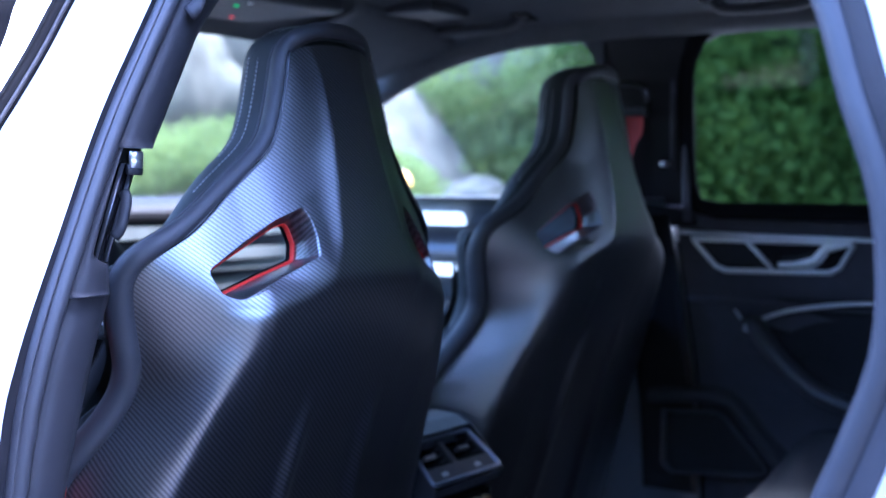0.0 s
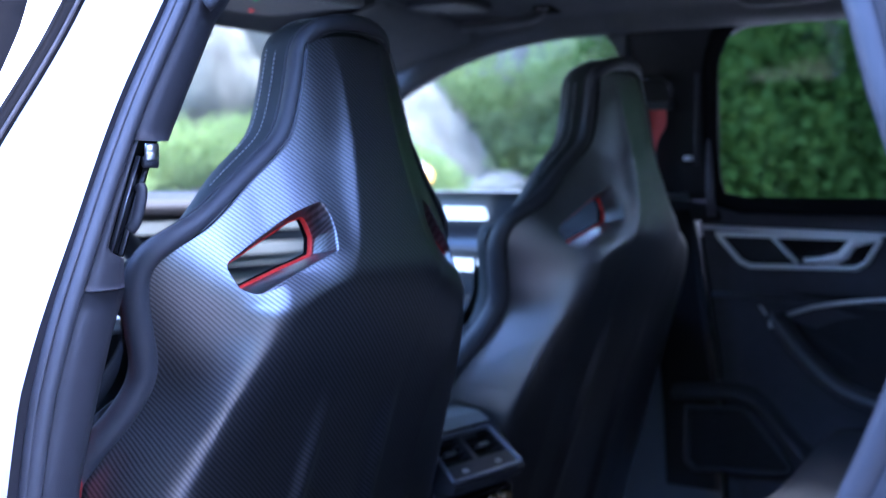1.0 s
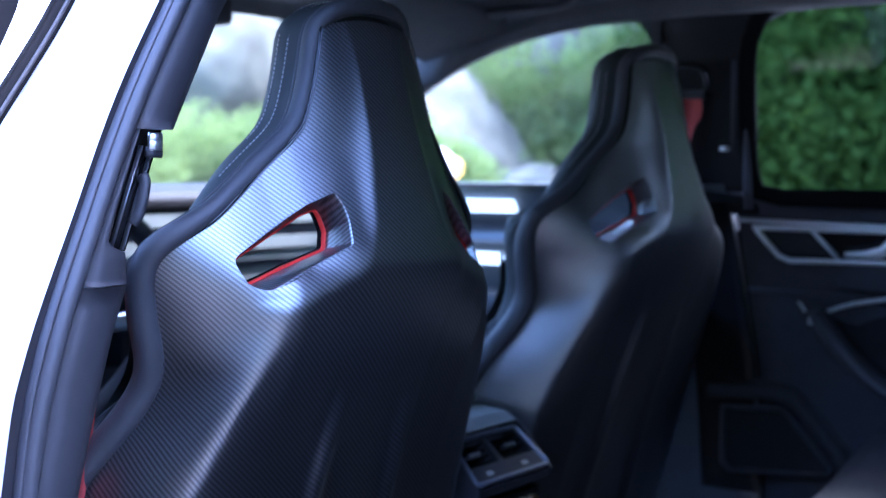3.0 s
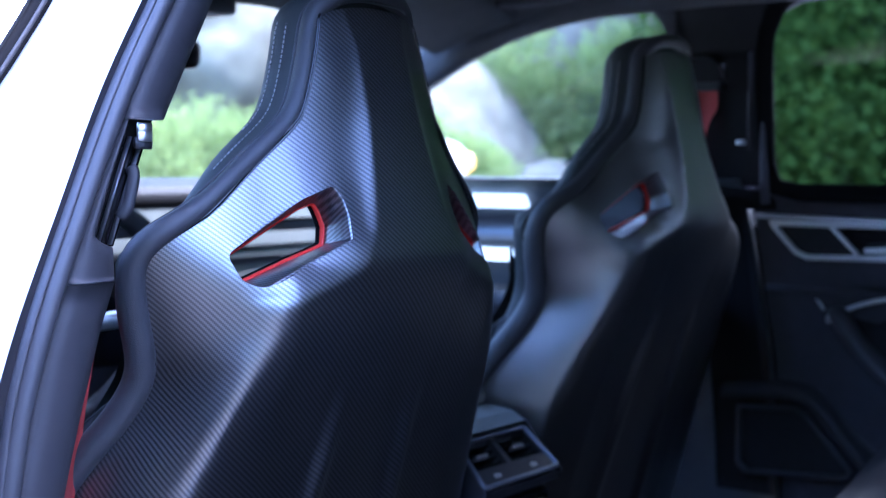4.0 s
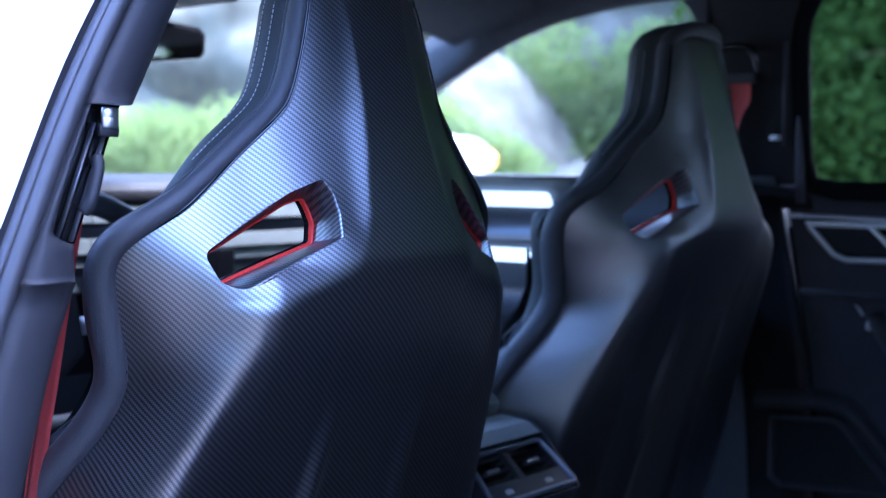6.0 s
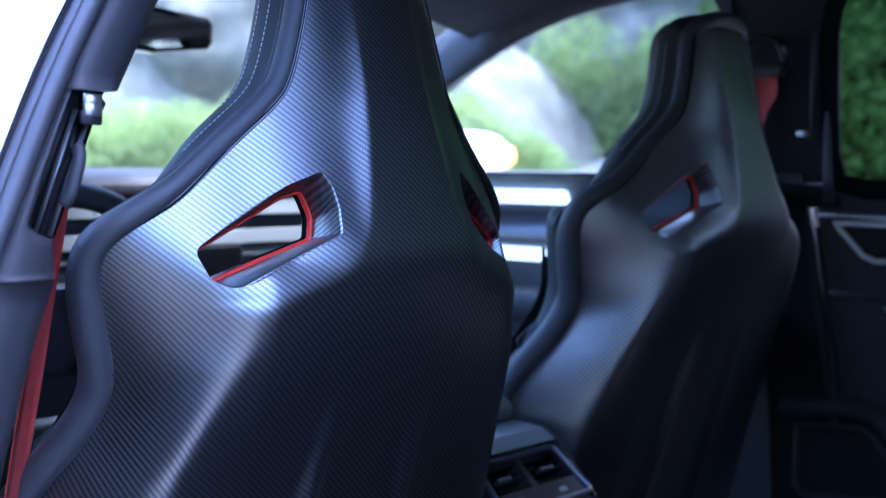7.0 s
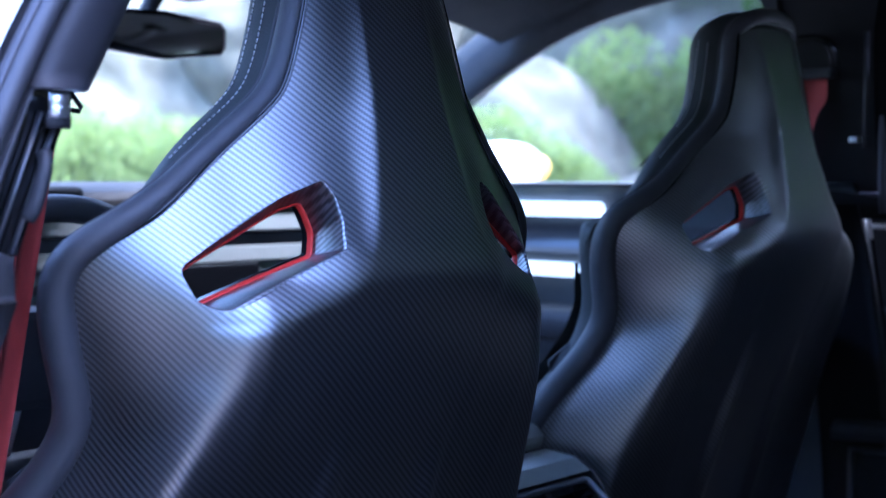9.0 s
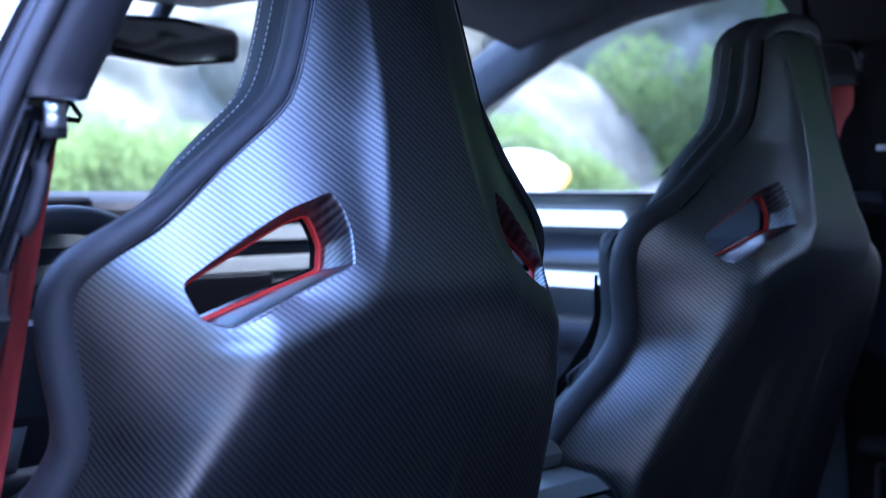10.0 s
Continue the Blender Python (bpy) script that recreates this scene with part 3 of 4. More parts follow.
def inner_edge(z):
    return between(INNER, z) if z < 1.249 else -0.538 + (z - 1.249) * 0.84


trim_piece("upper_cover", 1.093, 1.40, inner_edge)
trim_piece("slot_surround", 0.955, 1.093, lambda z: between([(1.093, -0.679), (0.99, -0.713), (0.985, -0.690), (0.955, -0.688)], z))
trim_piece("lower_cover", 0.45, 0.9535, inner_edge, inset=0.003)
part("slot_backing", prism([(-0.680, 1.093), (-0.640, 1.093), (-0.684, 0.983), (-0.715, 0.983)], "y", -0.222, -0.19, 0.0), "gloss", trim)
for off in (0.004, 0.017):
    tube("guide_rail", [(-0.672 + off, -0.2265, 1.078), (-0.708 + off, -0.2265, 0.985)], (0.0014, 0.003), "dark_metal", trim, "thin dark metal guide rail", sides=8)
for z in (1.0845, 1.0785):
    tube("guide_ring", [(-0.667, -0.236, z + 0.0005), (-0.654, -0.238, z)], (0.0023, 0.0055), "chrome", trim, "satin metal guide ring", up=(0, 0, 1), sides=10)
tube("guide_collar", [(-0.668, -0.233, 1.0725), (-0.652, -0.235, 1.072)], (0.003, 0.0055), "plastic", trim, up=(0, 0, 1), sides=10)
tube("guide_lever", spline([(-0.666, -0.226, 1.050), (-0.668, -0.231, 1.042), (-0.675, -0.231, 1.018), (-0.679, -0.226, 1.008)], 14), (0.0062, 0.0050), "plastic", trim, "black plastic height lever", up=(1, 0, 0), sides=10)
tube("coat_hook", spline([(-0.590, -0.232, 1.258), (-0.586, -0.250, 1.252), (-0.596, -0.256, 1.234), (-0.602, -0.250, 1.226)], 12), (0.009, 0.006), "pillar", trim, "small plastic coat hook", up=(1, 0, 0), sides=10)
# weather strip of the front door's window line, and its dark glass beyond
strip_line = spline([(-0.58, -0.190, 1.41), (-0.655, -0.193, 1.305), (-0.706, -0.195, 1.232), (-0.736, -0.195, 1.184), (-0.766, -0.195, 1.141), (-0.800, -0.193, 1.092), (-0.86, -0.19, 1.00)], 40)
loft("weather_strip", [strip_line + np.array(d) for d in ((-0.0085, 0.004, 0), (-0.0075, -0.002, 0), (-0.003, -0.003, 0), (0.003, -0.004, 0), (0.0065, -0.004, 0), (0.0075, 0.003, 0))], "matte_black", pillar, "black rubber weather strip", thick=(0, 0.006, 0))
# lighter bead down the strip stands in for its highlight
tube("strip_highlight", strip_line + np.array([-0.0005, -0.004, 0]), (0.0022, 0.0016), "pillar", pillar, sides=10)
glass_line = spline([(-0.60, -0.168, 1.41), (-0.70, -0.170, 1.305), (-0.744, -0.172, 1.23), (-0.753, -0.172, 1.208), (-0.762, -0.172, 1.186), (-0.79, -0.17, 1.13)], 40)
loft("window_edge", [glass_line + np.array(d) for d in ((0, 0, 0), (-0.02, 0.004, 0), (-0.06, 0.03, 0), (-0.12, 0.08, 0))], "matte_black", pillar, "dark side glass edge", thick=(0, 0.004, 0))

# belts
belt = empty("seat_belt", "red seat belt webbing hanging beside the near pillar", "seat belt", "seat belts")
path = spline([(-0.601, -0.124, 1.086), (-0.611, -0.124, 1.03), (-0.626, -0.124, 0.95), (-0.6335, -0.121, 0.90), (-0.639, -0.118, 0.86), (-0.656, -0.120, 0.78), (-0.688, -0.13, 0.62), (-0.71, -0.14, 0.45)], 40)
loft("webbing", [path + np.array([dx, dy, 0]) for dx, dy in ((-0.018, -0.012), (-0.010, -0.006), (0.0, 0.0), (0.009, 0.005))], "webbing", belt, "red woven belt webbing", thick=(0.0012, -0.0012, 0))
tube("belt_loop", [(-0.604, -0.140, 1.104), (-0.600, -0.142, 1.104), (-0.590, -0.148, 1.087), (-0.592, -0.149, 1.084), (-0.608, -0.142, 1.086), (-0.610, -0.141, 1.090)], (0.0020, 0.0020), "gloss", belt, "dark chromed belt loop", sides=8, closed=True)
far_belt = empty("seat_belt", "red seat belt webbing on the far pillar beside the seat", "seat belt", "seat belts")
rows = [spline([(0.592, y, 1.19), (0.590, y - 0.002, 1.15), (0.586, y + 0.012 + k * 0.25, 1.12), (0.60, y + 0.04, 1.03), (0.63, y + 0.05, 1.0)], 30) for k, y in ((0, -0.155), (0.02, -0.13), (0.04, -0.108))]
loft("webbing", rows, "webbing", far_belt, "red woven belt webbing", thick=(0.0015, 0, 0))
part("belt_outlet", box((0.575, -0.170, 1.178), (0.60, -0.098, 1.192), 0.005), "plastic", far_belt)
tube("belt_bracket", spline([(0.585, -0.172, 1.195), (0.578, -0.165, 1.225), (0.576, -0.135, 1.235), (0.578, -0.105, 1.228), (0.588, -0.098, 1.20)], 18), (0.006, 0.006), "gloss", far_belt, "black belt bracket", up=(1, 0, 0))

# far pillar above the sill
far_pillar = empty("far_pillar", "black trimmed far door pillar between the two windows", "car pillar")
rows = []
for y, dx in ((-0.2435, 0.006), (-0.241, 0.004), (-0.225, 0.0), (-0.15, -0.004), (-0.085, 0.0), (-0.070, 0.006), (-0.064, 0.03)):
    rows.append([(x + dx, y + bend, z) for x, z, bend in ((0.655, 0.98, 0.0), (0.625, 1.03, 0.0), (0.612, 1.10, -0.002), (0.60, 1.20, -0.004), (0.588, 1.27, -0.008), (0.565, 1.345, -0.016), (0.52, 1.39, -0.02))])
loft("pillar_cover", rows, "dash_soft", far_pillar, thick=(0.004, 0, 0))
tube("door_seal", [(0.606 - 0.02 * (z - 1.03), y, z) for y, z in ((-0.238, 0.99), (-0.236, 1.03), (-0.235, 1.12), (-0.236, 1.22), (-0.242, 1.27), (-0.262, 1.305), (-0.30, 1.322), (-0.6, 1.33))], (0.008, 0.008), "soft", far_pillar, "black rubber door seal", up=(1, 0, 0), sides=10)
arc_y, arc_z, arc_r = -0.072, 1.332, 0.085
fan = [(arc_y - 0.012, arc_z + 0.02), (arc_y - 0.012, arc_z - arc_r)] + [(arc_y + arc_r * (1 - math.cos(q)), arc_z - arc_r * (1 - math.sin(q))) for q in np.linspace(0, math.pi / 2, 12)] + [(arc_y + arc_r, arc_z + 0.02)]
part("window_corner", prism(fan, "x", 0.578, 0.590, 0.0), "soft", far_pillar, "rounded dark window corner")
part("guide_ring", box((0.588, -0.206, 1.088), (0.6, -0.192, 1.096), 0.002), "chrome", far_pillar)
tube("guide_rail", [(0.596, -0.213, 1.08), (0.590, -0.215, 1.24)], (0.004, 0.003), "plastic", far_pillar, up=(1, 0, 0), sides=8)


part("sill_filler", box((0.815, -0.26, 0.30), (0.86, -0.12, 1.0), 0.004), "matte_black", far_pillar)


# far side doors
def door_panel(name, label, y0, y1, side=1, mat="soft", crest=((0.617, 1.029), (0.604, 1.034), (0.604, 1.030))):
    d = empty(name, label, "car door", "car doors")
    prof = [(0.80, 0.30), (0.79, 0.45), (0.775, 0.60), (0.752, 0.72), (0.722, 0.80), (0.705, 0.85), (0.690, 0.89), (0.668, 0.95), (0.655, 0.985), (0.635, 1.012), *crest]
    ys = np.linspace(y0, y1, 24)
    loft("panel", [[(side * x, y, z) for y in ys] for x, z in spline([(a, b) for a, b in prof], 60)], mat, d, "soft-touch door panel", thick=(side * 0.012, 0, 0))
    loft("outer_skin", [[(side * x, y, z) for y in ys] for x, z in ((0.668, 1.004), (0.80, 0.97), (0.90, 0.80), (0.92, 0.55), (0.88, 0.30))], "paint", d, "white painted outer skin")
    return d


def door_x(z):
    return float(np.interp(z, [0.45, 0.60, 0.72, 0.80, 0.85, 0.89, 0.95, 0.985, 1.012], [0.79, 0.775, 0.752, 0.722, 0.705, 0.690, 0.668, 0.655, 0.635]))


def on_door(y, z, proud=0.0):
    return (door_x(z) - proud, y, z)


rear_door = door_panel("rear_door", "closed black rear car door with aluminium handle inlay and dark glass", -1.25, -0.195, crest=((0.622, 1.019), (0.614, 1.021), (0.613, 1.016)))
front_door = door_panel("front_door", "closed blue-grey front car door with two glowing white strips", -0.185, 0.95, mat="door_grey")
open_door = door_panel("rear_door", "open white rear car door swung out from the near pillar", -1.02, 0.0, -1)
open_door.matrix_world = pose(-0.95, -0.17, 0, rz=-60) @ Matrix.Translation((0.76, 0, 0))
mesh_object("window_glass", [(-0.655, -1.0, 1.02), (-0.655, -0.04, 1.02), (-0.60, -0.04, 1.34), (-0.60, -0.9, 1.34)], [(0, 1, 2, 3)], "privacy", open_door, "dark privacy glass")
mesh_object("window_glass", [(0.612, -1.25, 1.02), (0.612, -0.24, 1.02), (0.575, -0.24, 1.34), (0.575, -1.10, 1.34)], [(0, 1, 2, 3)], "privacy", rear_door, "dark privacy glass")
front_glass = mesh_object("window_glass", [(0.625, -0.07, 1.02), (0.625, 0.90, 1.00), (0.60, 0.40, 1.33), (0.575, -0.07, 1.35)], [(0, 1, 2, 3)], "clear", front_door, "clear side glass")
driver_door = door_panel("front_door", "closed black driver door beyond the near pillar", -0.10, 0.95, -1)
driver_glass = mesh_object("window_glass", [(-0.66, -0.07, 1.02), (-0.66, 0.90, 1.00), (-0.60, 0.40, 1.33), (-0.575, -0.07, 1.35)], [(0, 1, 2, 3)], "clear", driver_door, "clear side glass")
driver_glass.visible_shadow = False
front_glass.visible_shadow = False

frame_line = [(-1.20, 1.022), (-0.30, 1.022), (-0.262, 1.030), (-0.252, 1.055), (-0.252, 1.20), (-0.258, 1.262), (-0.274, 1.297), (-0.31, 1.318), (-0.60, 1.326), (-1.1, 1.326)]
line = spline(frame_line, 60)
normal = np.gradient(line, axis=0)
normal = np.stack([-normal[:, 1], normal[:, 0]], -1) / np.linalg.norm(normal, axis=1)[:, None]
rows = [[(0.6085 - 0.115 * (z - 1.02), y, z) for y, z in line + normal * off] for off in (-0.026, -0.014, -0.004, 0.003)]
loft("window_frame", rows, "matte_black", rear_door, "black window surround", thick=(0.003, 0, 0))
# rear door fittings
tube("trim_line", [on_door(y, 0.970 - (-0.19 - y) * 0.02, 0.002) for y in np.linspace(-1.2, -0.198, 12)], (0.0035, 0.004), "chrome", rear_door, "thin aluminium trim line", up=(0, 0, 1), sides=8)
corners = [(-0.224, 0.958), (-0.262, 0.909), (-0.280, 0.901), (-0.470, 0.905), (-0.487, 0.914), (-0.516, 0.957)]
loop = []
for k in range(len(corners)):
    a, b = np.array(corners[k]), np.array(corners[(k + 1) % len(corners)])
    loop += [on_door(*(a + (b - a) * t), 0.004) for t in np.linspace(0, 1, 8, endpoint=False)]
bezel = tube("handle_bezel", loop, (0.0050, 0.007), "bright", rear_door, "satin aluminium handle surround", up=(1, 0, 0), sides=10, closed=True)
cup = [on_door(y, z, 0.0015) for y, z in corners]
mesh_object("handle_cup", cup, [tuple(range(len(cup)))], "gloss", rear_door, "gloss black handle recess", smooth=False)
tw = [on_door(y, z, 0.0035) for y, z in ((-0.238, 0.954), (-0.270, 0.911), (-0.362, 0.911), (-0.325, 0.956))]
mesh_object("tweeter_grille", tw, [(0, 1, 2, 3)], "grille", rear_door, "black tweeter cloth", smooth=False)
tube("handle_divider", [on_door(-0.325, 0.958, 0.005), on_door(-0.368, 0.908, 0.005)], (0.004, 0.006), "bright", rear_door, up=(1, 0, 0), sides=8)
rows = []
for y, z, h in ((-0.378, 0.916, 0.004), (-0.41, 0.917, 0.006), (-0.440, 0.921, 0.010), (-0.458, 0.936, 0.014), (-0.472, 0.951, 0.010), (-0.508, 0.956, 0.004)):
    rows.append([on_door(y, z + h, 0.004), on_door(y - 0.004, z + h, 0.014), on_door(y - 0.004, z - h, 0.016), on_door(y, z - h, 0.004)])
loft("door_handle", rows, "bright", rear_door, "polished aluminium pull handle")

lip_line = spline([(0.712, -0.325, 0.806), (0.694, -0.341, 0.792), (0.682, -0.372, 0.759), (0.678, -0.414, 0.722), (0.676, -0.454, 0.696), (0.676, -0.503, 0.680), (0.676, -0.56, 0.672), (0.676, -0.80, 0.668), (0.68, -1.15, 0.668)], 50)
tube("armrest_lip", lip_line, (0.016, 0.024), "leather", rear_door, "padded black armrest edge", up=(1, 0, 0), sides=14)
rows = []
for k, (dx, f) in enumerate(((0.0, 0.0), (0.030, 0.05), (0.045, 0.35), (0.040, 0.75), (0.012, 1.0))):
    rows.append([(x + dx, y, z + 0.012 + f * max(0.0, 0.845 - z)) for x, y, z in lip_line])
loft("armrest_recess", rows, "alcantara", rear_door, "dark suede-covered pull recess", thick=(0.006, 0, 0))
arc = spline([(0.712, -0.338, 0.815), (0.70, -0.387, 0.832), (0.69, -0.47, 0.848), (0.685, -0.56, 0.856), (0.68, -0.75, 0.862), (0.68, -1.1, 0.862)], 30)
tube("pull_trim", arc, (0.004, 0.006), "bright", rear_door, "curved aluminium trim over the armrest", up=(1, 0, 0), sides=10)
part("window_switch", box((0.685, -0.345, 0.792), (0.715, -0.312, 0.806), 0.004), "chrome", rear_door, "chromed window switch")
tube("switch_edge", [(0.715, -0.282, 0.832), (0.712, -0.298, 0.812)], (0.003, 0.003), "chrome", rear_door, up=(1, 0, 0), sides=8)
crease = [on_door(y, 0.846 - 0.02 * (-0.2 - y), 0.004) for y in np.linspace(-1.2, -0.2, 20)]
tube("panel_crease", crease, (0.005, 0.008), "soft", rear_door, up=(1, 0, 0), sides=8)
spk = [(-0.128, 0.622), (-0.236, 0.630), (-0.252, 0.622), (-0.335, 0.533), (-0.330, 0.520), (-0.143, 0.506), (-0.128, 0.52)]
face = [(0.757, y, z) for y, z in spk]
mesh_object("speaker_grille", face, [tuple(range(len(face)))], "grille", rear_door, "dark woven speaker grille", smooth=False)
loop = []
for k in range(len(spk)):
    a, b = np.array(spk[k]), np.array(spk[(k + 1) % len(spk)])
    loop += [(0.752, *(a + (b - a) * t)) for t in np.linspace(0, 1, 6, endpoint=False)]
tube("speaker_frame", loop, (0.005, 0.007), "rubber", rear_door, "grey plastic speaker frame", up=(1, 0, 0), sides=8, closed=True)
rows = [[(x, y, z) for y, z in spline([(-0.10, 0.640 + dz), (-0.24, 0.648 + dz), (-0.29, 0.618 + dz), (-0.36, 0.545 + dz), (-0.45, 0.53 + dz), (-1.1, 0.53 + dz)], 34)] for x, dz in ((0.775, 0.03), (0.748, 0.026), (0.735, 0.012), (0.738, -0.004), (0.756, -0.008))]
loft("pocket_rim", rows, "plastic", rear_door, "moulded map pocket rim", thick=(0.004, 0, 0))

# front door fittings
# sheet added to darken the rear end of the grey door panel
loft("rear_sheet", [[on_door(y, z, 0.005) for y in np.linspace(-0.183, -0.07, 8)] for z in np.linspace(0.46, 1.0, 14)], "dash_soft", front_door, "black sheet over the grey door panel's rear end", thick=(0.004, 0, 0))
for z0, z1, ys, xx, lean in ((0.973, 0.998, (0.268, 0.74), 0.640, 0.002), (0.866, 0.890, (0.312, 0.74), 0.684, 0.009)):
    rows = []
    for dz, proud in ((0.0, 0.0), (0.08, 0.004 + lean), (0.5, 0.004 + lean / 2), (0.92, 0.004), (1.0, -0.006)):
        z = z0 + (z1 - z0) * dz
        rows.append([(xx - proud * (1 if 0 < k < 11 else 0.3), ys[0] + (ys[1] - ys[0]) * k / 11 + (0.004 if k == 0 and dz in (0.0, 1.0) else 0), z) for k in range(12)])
    loft("glow_strip", rows, "glow_strip", front_door, "glowing white strip along the door", thick=(0.02, 0, 0))
tube("handle_bezel", [(0.662, 0.50, 0.968), (0.672, 0.535, 0.935), (0.68, 0.56, 0.905), (0.68, 0.70, 0.905)], (0.005, 0.008), "chrome", front_door, "aluminium handle surround", up=(1, 0, 0), sides=8)
rows = [[(x, y, z) for y in np.linspace(0.0, 0.80, 10)] for x, z in ((0.666, 0.968), (0.660, 0.93), (0.654, 0.908))]
loft("door_inlay", rows, "panel_grey", front_door, "satin grey door inlay", thick=(0.006, 0, 0))
part("front_armrest", box((0.60, -0.1, 0.76), (0.74, 0.45, 0.815), 0.025, 3), "leather", front_door, smooth=True)

# outside mirror
outer_mirror = empty("outside_mirror", "white outside mirror with an amber indicator tip", "car mirror")
bm = bmesh.new()
bmesh.ops.create_uvsphere(bm, u_segments=28, v_segments=16, radius=1)
for v in bm.verts:
    x, y, z = v.co
    s = lambda q, e: math.copysign(abs(q) ** e, q)
    v.co = (0.868 + 0.082 * s(x, 0.7), 0.66 + 0.045 * s(y, 0.8), 1.062 + (0.050 - 0.010 * x) * s(z, 0.7))
part("housing", bm, "paint", outer_mirror, "white mirror housing", smooth=True)
bm = bmesh.new()
bmesh.ops.create_uvsphere(bm, u_segments=18, v_segments=12, radius=1)
for v in bm.verts:
    v.co = (0.945 + 0.014 * v.co.x, 0.645 + 0.03 * v.co.y, 1.060 + 0.026 * v.co.z)
part("indicator", bm, "amber", outer_mirror, "amber indicator lens", smooth=True)
part("mirror_foot", box((0.66, 0.64, 1.005), (0.83, 0.69, 1.03), 0.008), "gloss", outer_mirror)


# headliner, roof, windscreen
def roof_z(x, y):
    z = 1.392 - (0.055 if x > 0 else 0.012) * (abs(x) / 0.58) ** 3.0
    return z - 0.085 * float(np.clip((y - 0.02) / 0.42, 0, 1)) ** 1.7 - 0.02 * float(np.clip((-0.6 - y) / 0.8, 0, 1))


headliner = loft("ceiling", [[(x, y, roof_z(x, y)) for y in np.linspace(-1.75, 0.42, 30)] for x in np.linspace(-0.56, 0.56, 25)], "cloth", None, thick=(0, 0, 0.03))
tagged(headliner, "black cloth headliner of the car", "ceiling", kind="structure")
rail = spline([(0.56, -1.75, 1.325), (0.572, -1.2, 1.345), (0.575, -0.5, 1.352), (0.575, -0.02, 1.354), (0.585, 0.17, 1.342), (0.60, 0.33, 1.312), (0.615, 0.48, 1.256), (0.64, 0.66, 1.165), (0.68, 0.92, 1.035), (0.70, 1.05, 0.98)], 70)
for side in (1, -1):
    line = rail * np.array([side, 1, 1]) + np.array([0, 0, 0.0 if side > 0 else 0.035]) * np.clip((0.3 - rail[:, 1:2]) / 0.5, 0, 1)
    ob = tube("roof_rail", line, [((0.034 if side > 0 else 0.024) - 0.006 * np.clip((p[1] - 0.1) / 0.4, 0, 1), 0.040 + 0.012 * np.clip((p[1] - 0.2) / 0.4, 0, 1)) for p in line], "cloth", None, up=(0, 0, 1), sides=16, power=2.6)
    tagged(ob, "dark cloth-covered roof rail and windscreen pillar", "car pillar", kind="structure")
skin = [[(x, y, roof_z(x * 0.95, y) + 0.055 + 0.02 * (1 - (x / 0.62) ** 2)) for y in np.linspace(-1.8, 0.40, 24)] for x in np.linspace(-0.62, 0.62, 21)]
tagged(loft("roof", skin, "paint", None, thick=(0, 0, -0.012)), "white painted car roof panel", "car roof", kind="structure")
floor = tagged(part("floor", box((-0.85, -1.9, 0.27), (0.80, 1.2, 0.30), 0.0), "carpet", None), "black carpeted car floor", "floor", kind="structure")
screen_rows = [[(x * k, y + 0.10 * (1 - x * x / 0.45), z) for x in np.linspace(-0.66, 0.66, 15)] for k, y, z in ((1.0, 1.05, 1.00), (0.97, 0.80, 1.12), (0.93, 0.58, 1.225), (0.86, 0.33, 1.325))]
windscreen = tagged(loft("windscreen", screen_rows, "tinted", None), "clear raked windscreen glass", "windscreen", kind="structure")
windscreen.visible_shadow = False
# bulkhead, bonnet, tail: plain closing panels
bonnet = tagged(loft("bonnet", [[(x, y, 0.98 - 0.10 * (y - 1.1) - 0.04 * (x / 0.8) ** 2) for y in np.linspace(1.1, 2.2, 8)] for x in np.linspace(-0.85, 0.85, 13)], "paint", None, thick=(0, 0, -0.02)), "white painted bonnet", "bonnet", kind="structure")
tail = tagged(part("tail_wall", box((-0.80, -1.95, 0.30), (0.80, -1.88, 0.98), 0.02), "carpet", None), "dark load bay end wall", "wall", kind="structure")
tail_glass = mesh_object("rear_window", [(-0.66, -1.93, 0.98), (0.66, -1.93, 0.98), (0.55, -1.78, 1.37), (-0.55, -1.78, 1.37)], [(0, 1, 2, 3)], "rear_tint", None)
tagged(tail_glass, "dark tinted rear window glass", "window", kind="structure")
quarter_glass = mesh_object("quarter_window", [(0.63, -1.93, 1.0), (0.63, -1.26, 1.0), (0.575, -1.12, 1.34), (0.565, -1.78, 1.34)], [(0, 1, 2, 3)], "rear_tint", None)
tagged(quarter_glass, "dark quarter window glass", "window", kind="structure")
tagged(part("quarter_wall", box((0.62, -1.95, 0.30), (0.80, -1.26, 1.00), 0.01), "soft", None), "dark trimmed rear quarter wall", "wall", kind="structure")

sill = [[(x, y, z) for y in np.linspace(-1.05, -0.24, 12)] for x, z in ((-0.74, 0.36), (-0.76, 0.415), (-0.79, 0.43), (-0.84, 0.42), (-0.865, 0.38), (-0.87, 0.26))]
tagged(loft("door_sill", sill, "paint", None, thick=(0.004, 0, -0.004)), "white painted door sill below the open door", "door sill", kind="structure")

# rear edge of the near door opening
edge = spline([(-0.635, -0.45, 1.415), (-0.65, -0.70, 1.40), (-0.675, -0.80, 1.345), (-0.70, -0.86, 1.265), (-0.73, -0.918, 1.18), (-0.745, -0.944, 1.11), (-0.752, -0.966, 1.045), (-0.755, -0.969, 0.97), (-0.755, -0.951, 0.912), (-0.755, -0.934, 0.871), (-0.755, -0.905, 0.80), (-0.755, -0.82, 0.66), (-0.755, -0.70, 0.52), (-0.755, -0.55, 0.42)], 70)
opening = empty("door_opening", "white painted edge of the open rear door with grey rubber seal", "door opening")
tan = np.gradient(edge, axis=0)
tan /= np.linalg.norm(tan, axis=1)[:, None]
outw = np.cross(tan, np.array([1.0, 0, 0]))
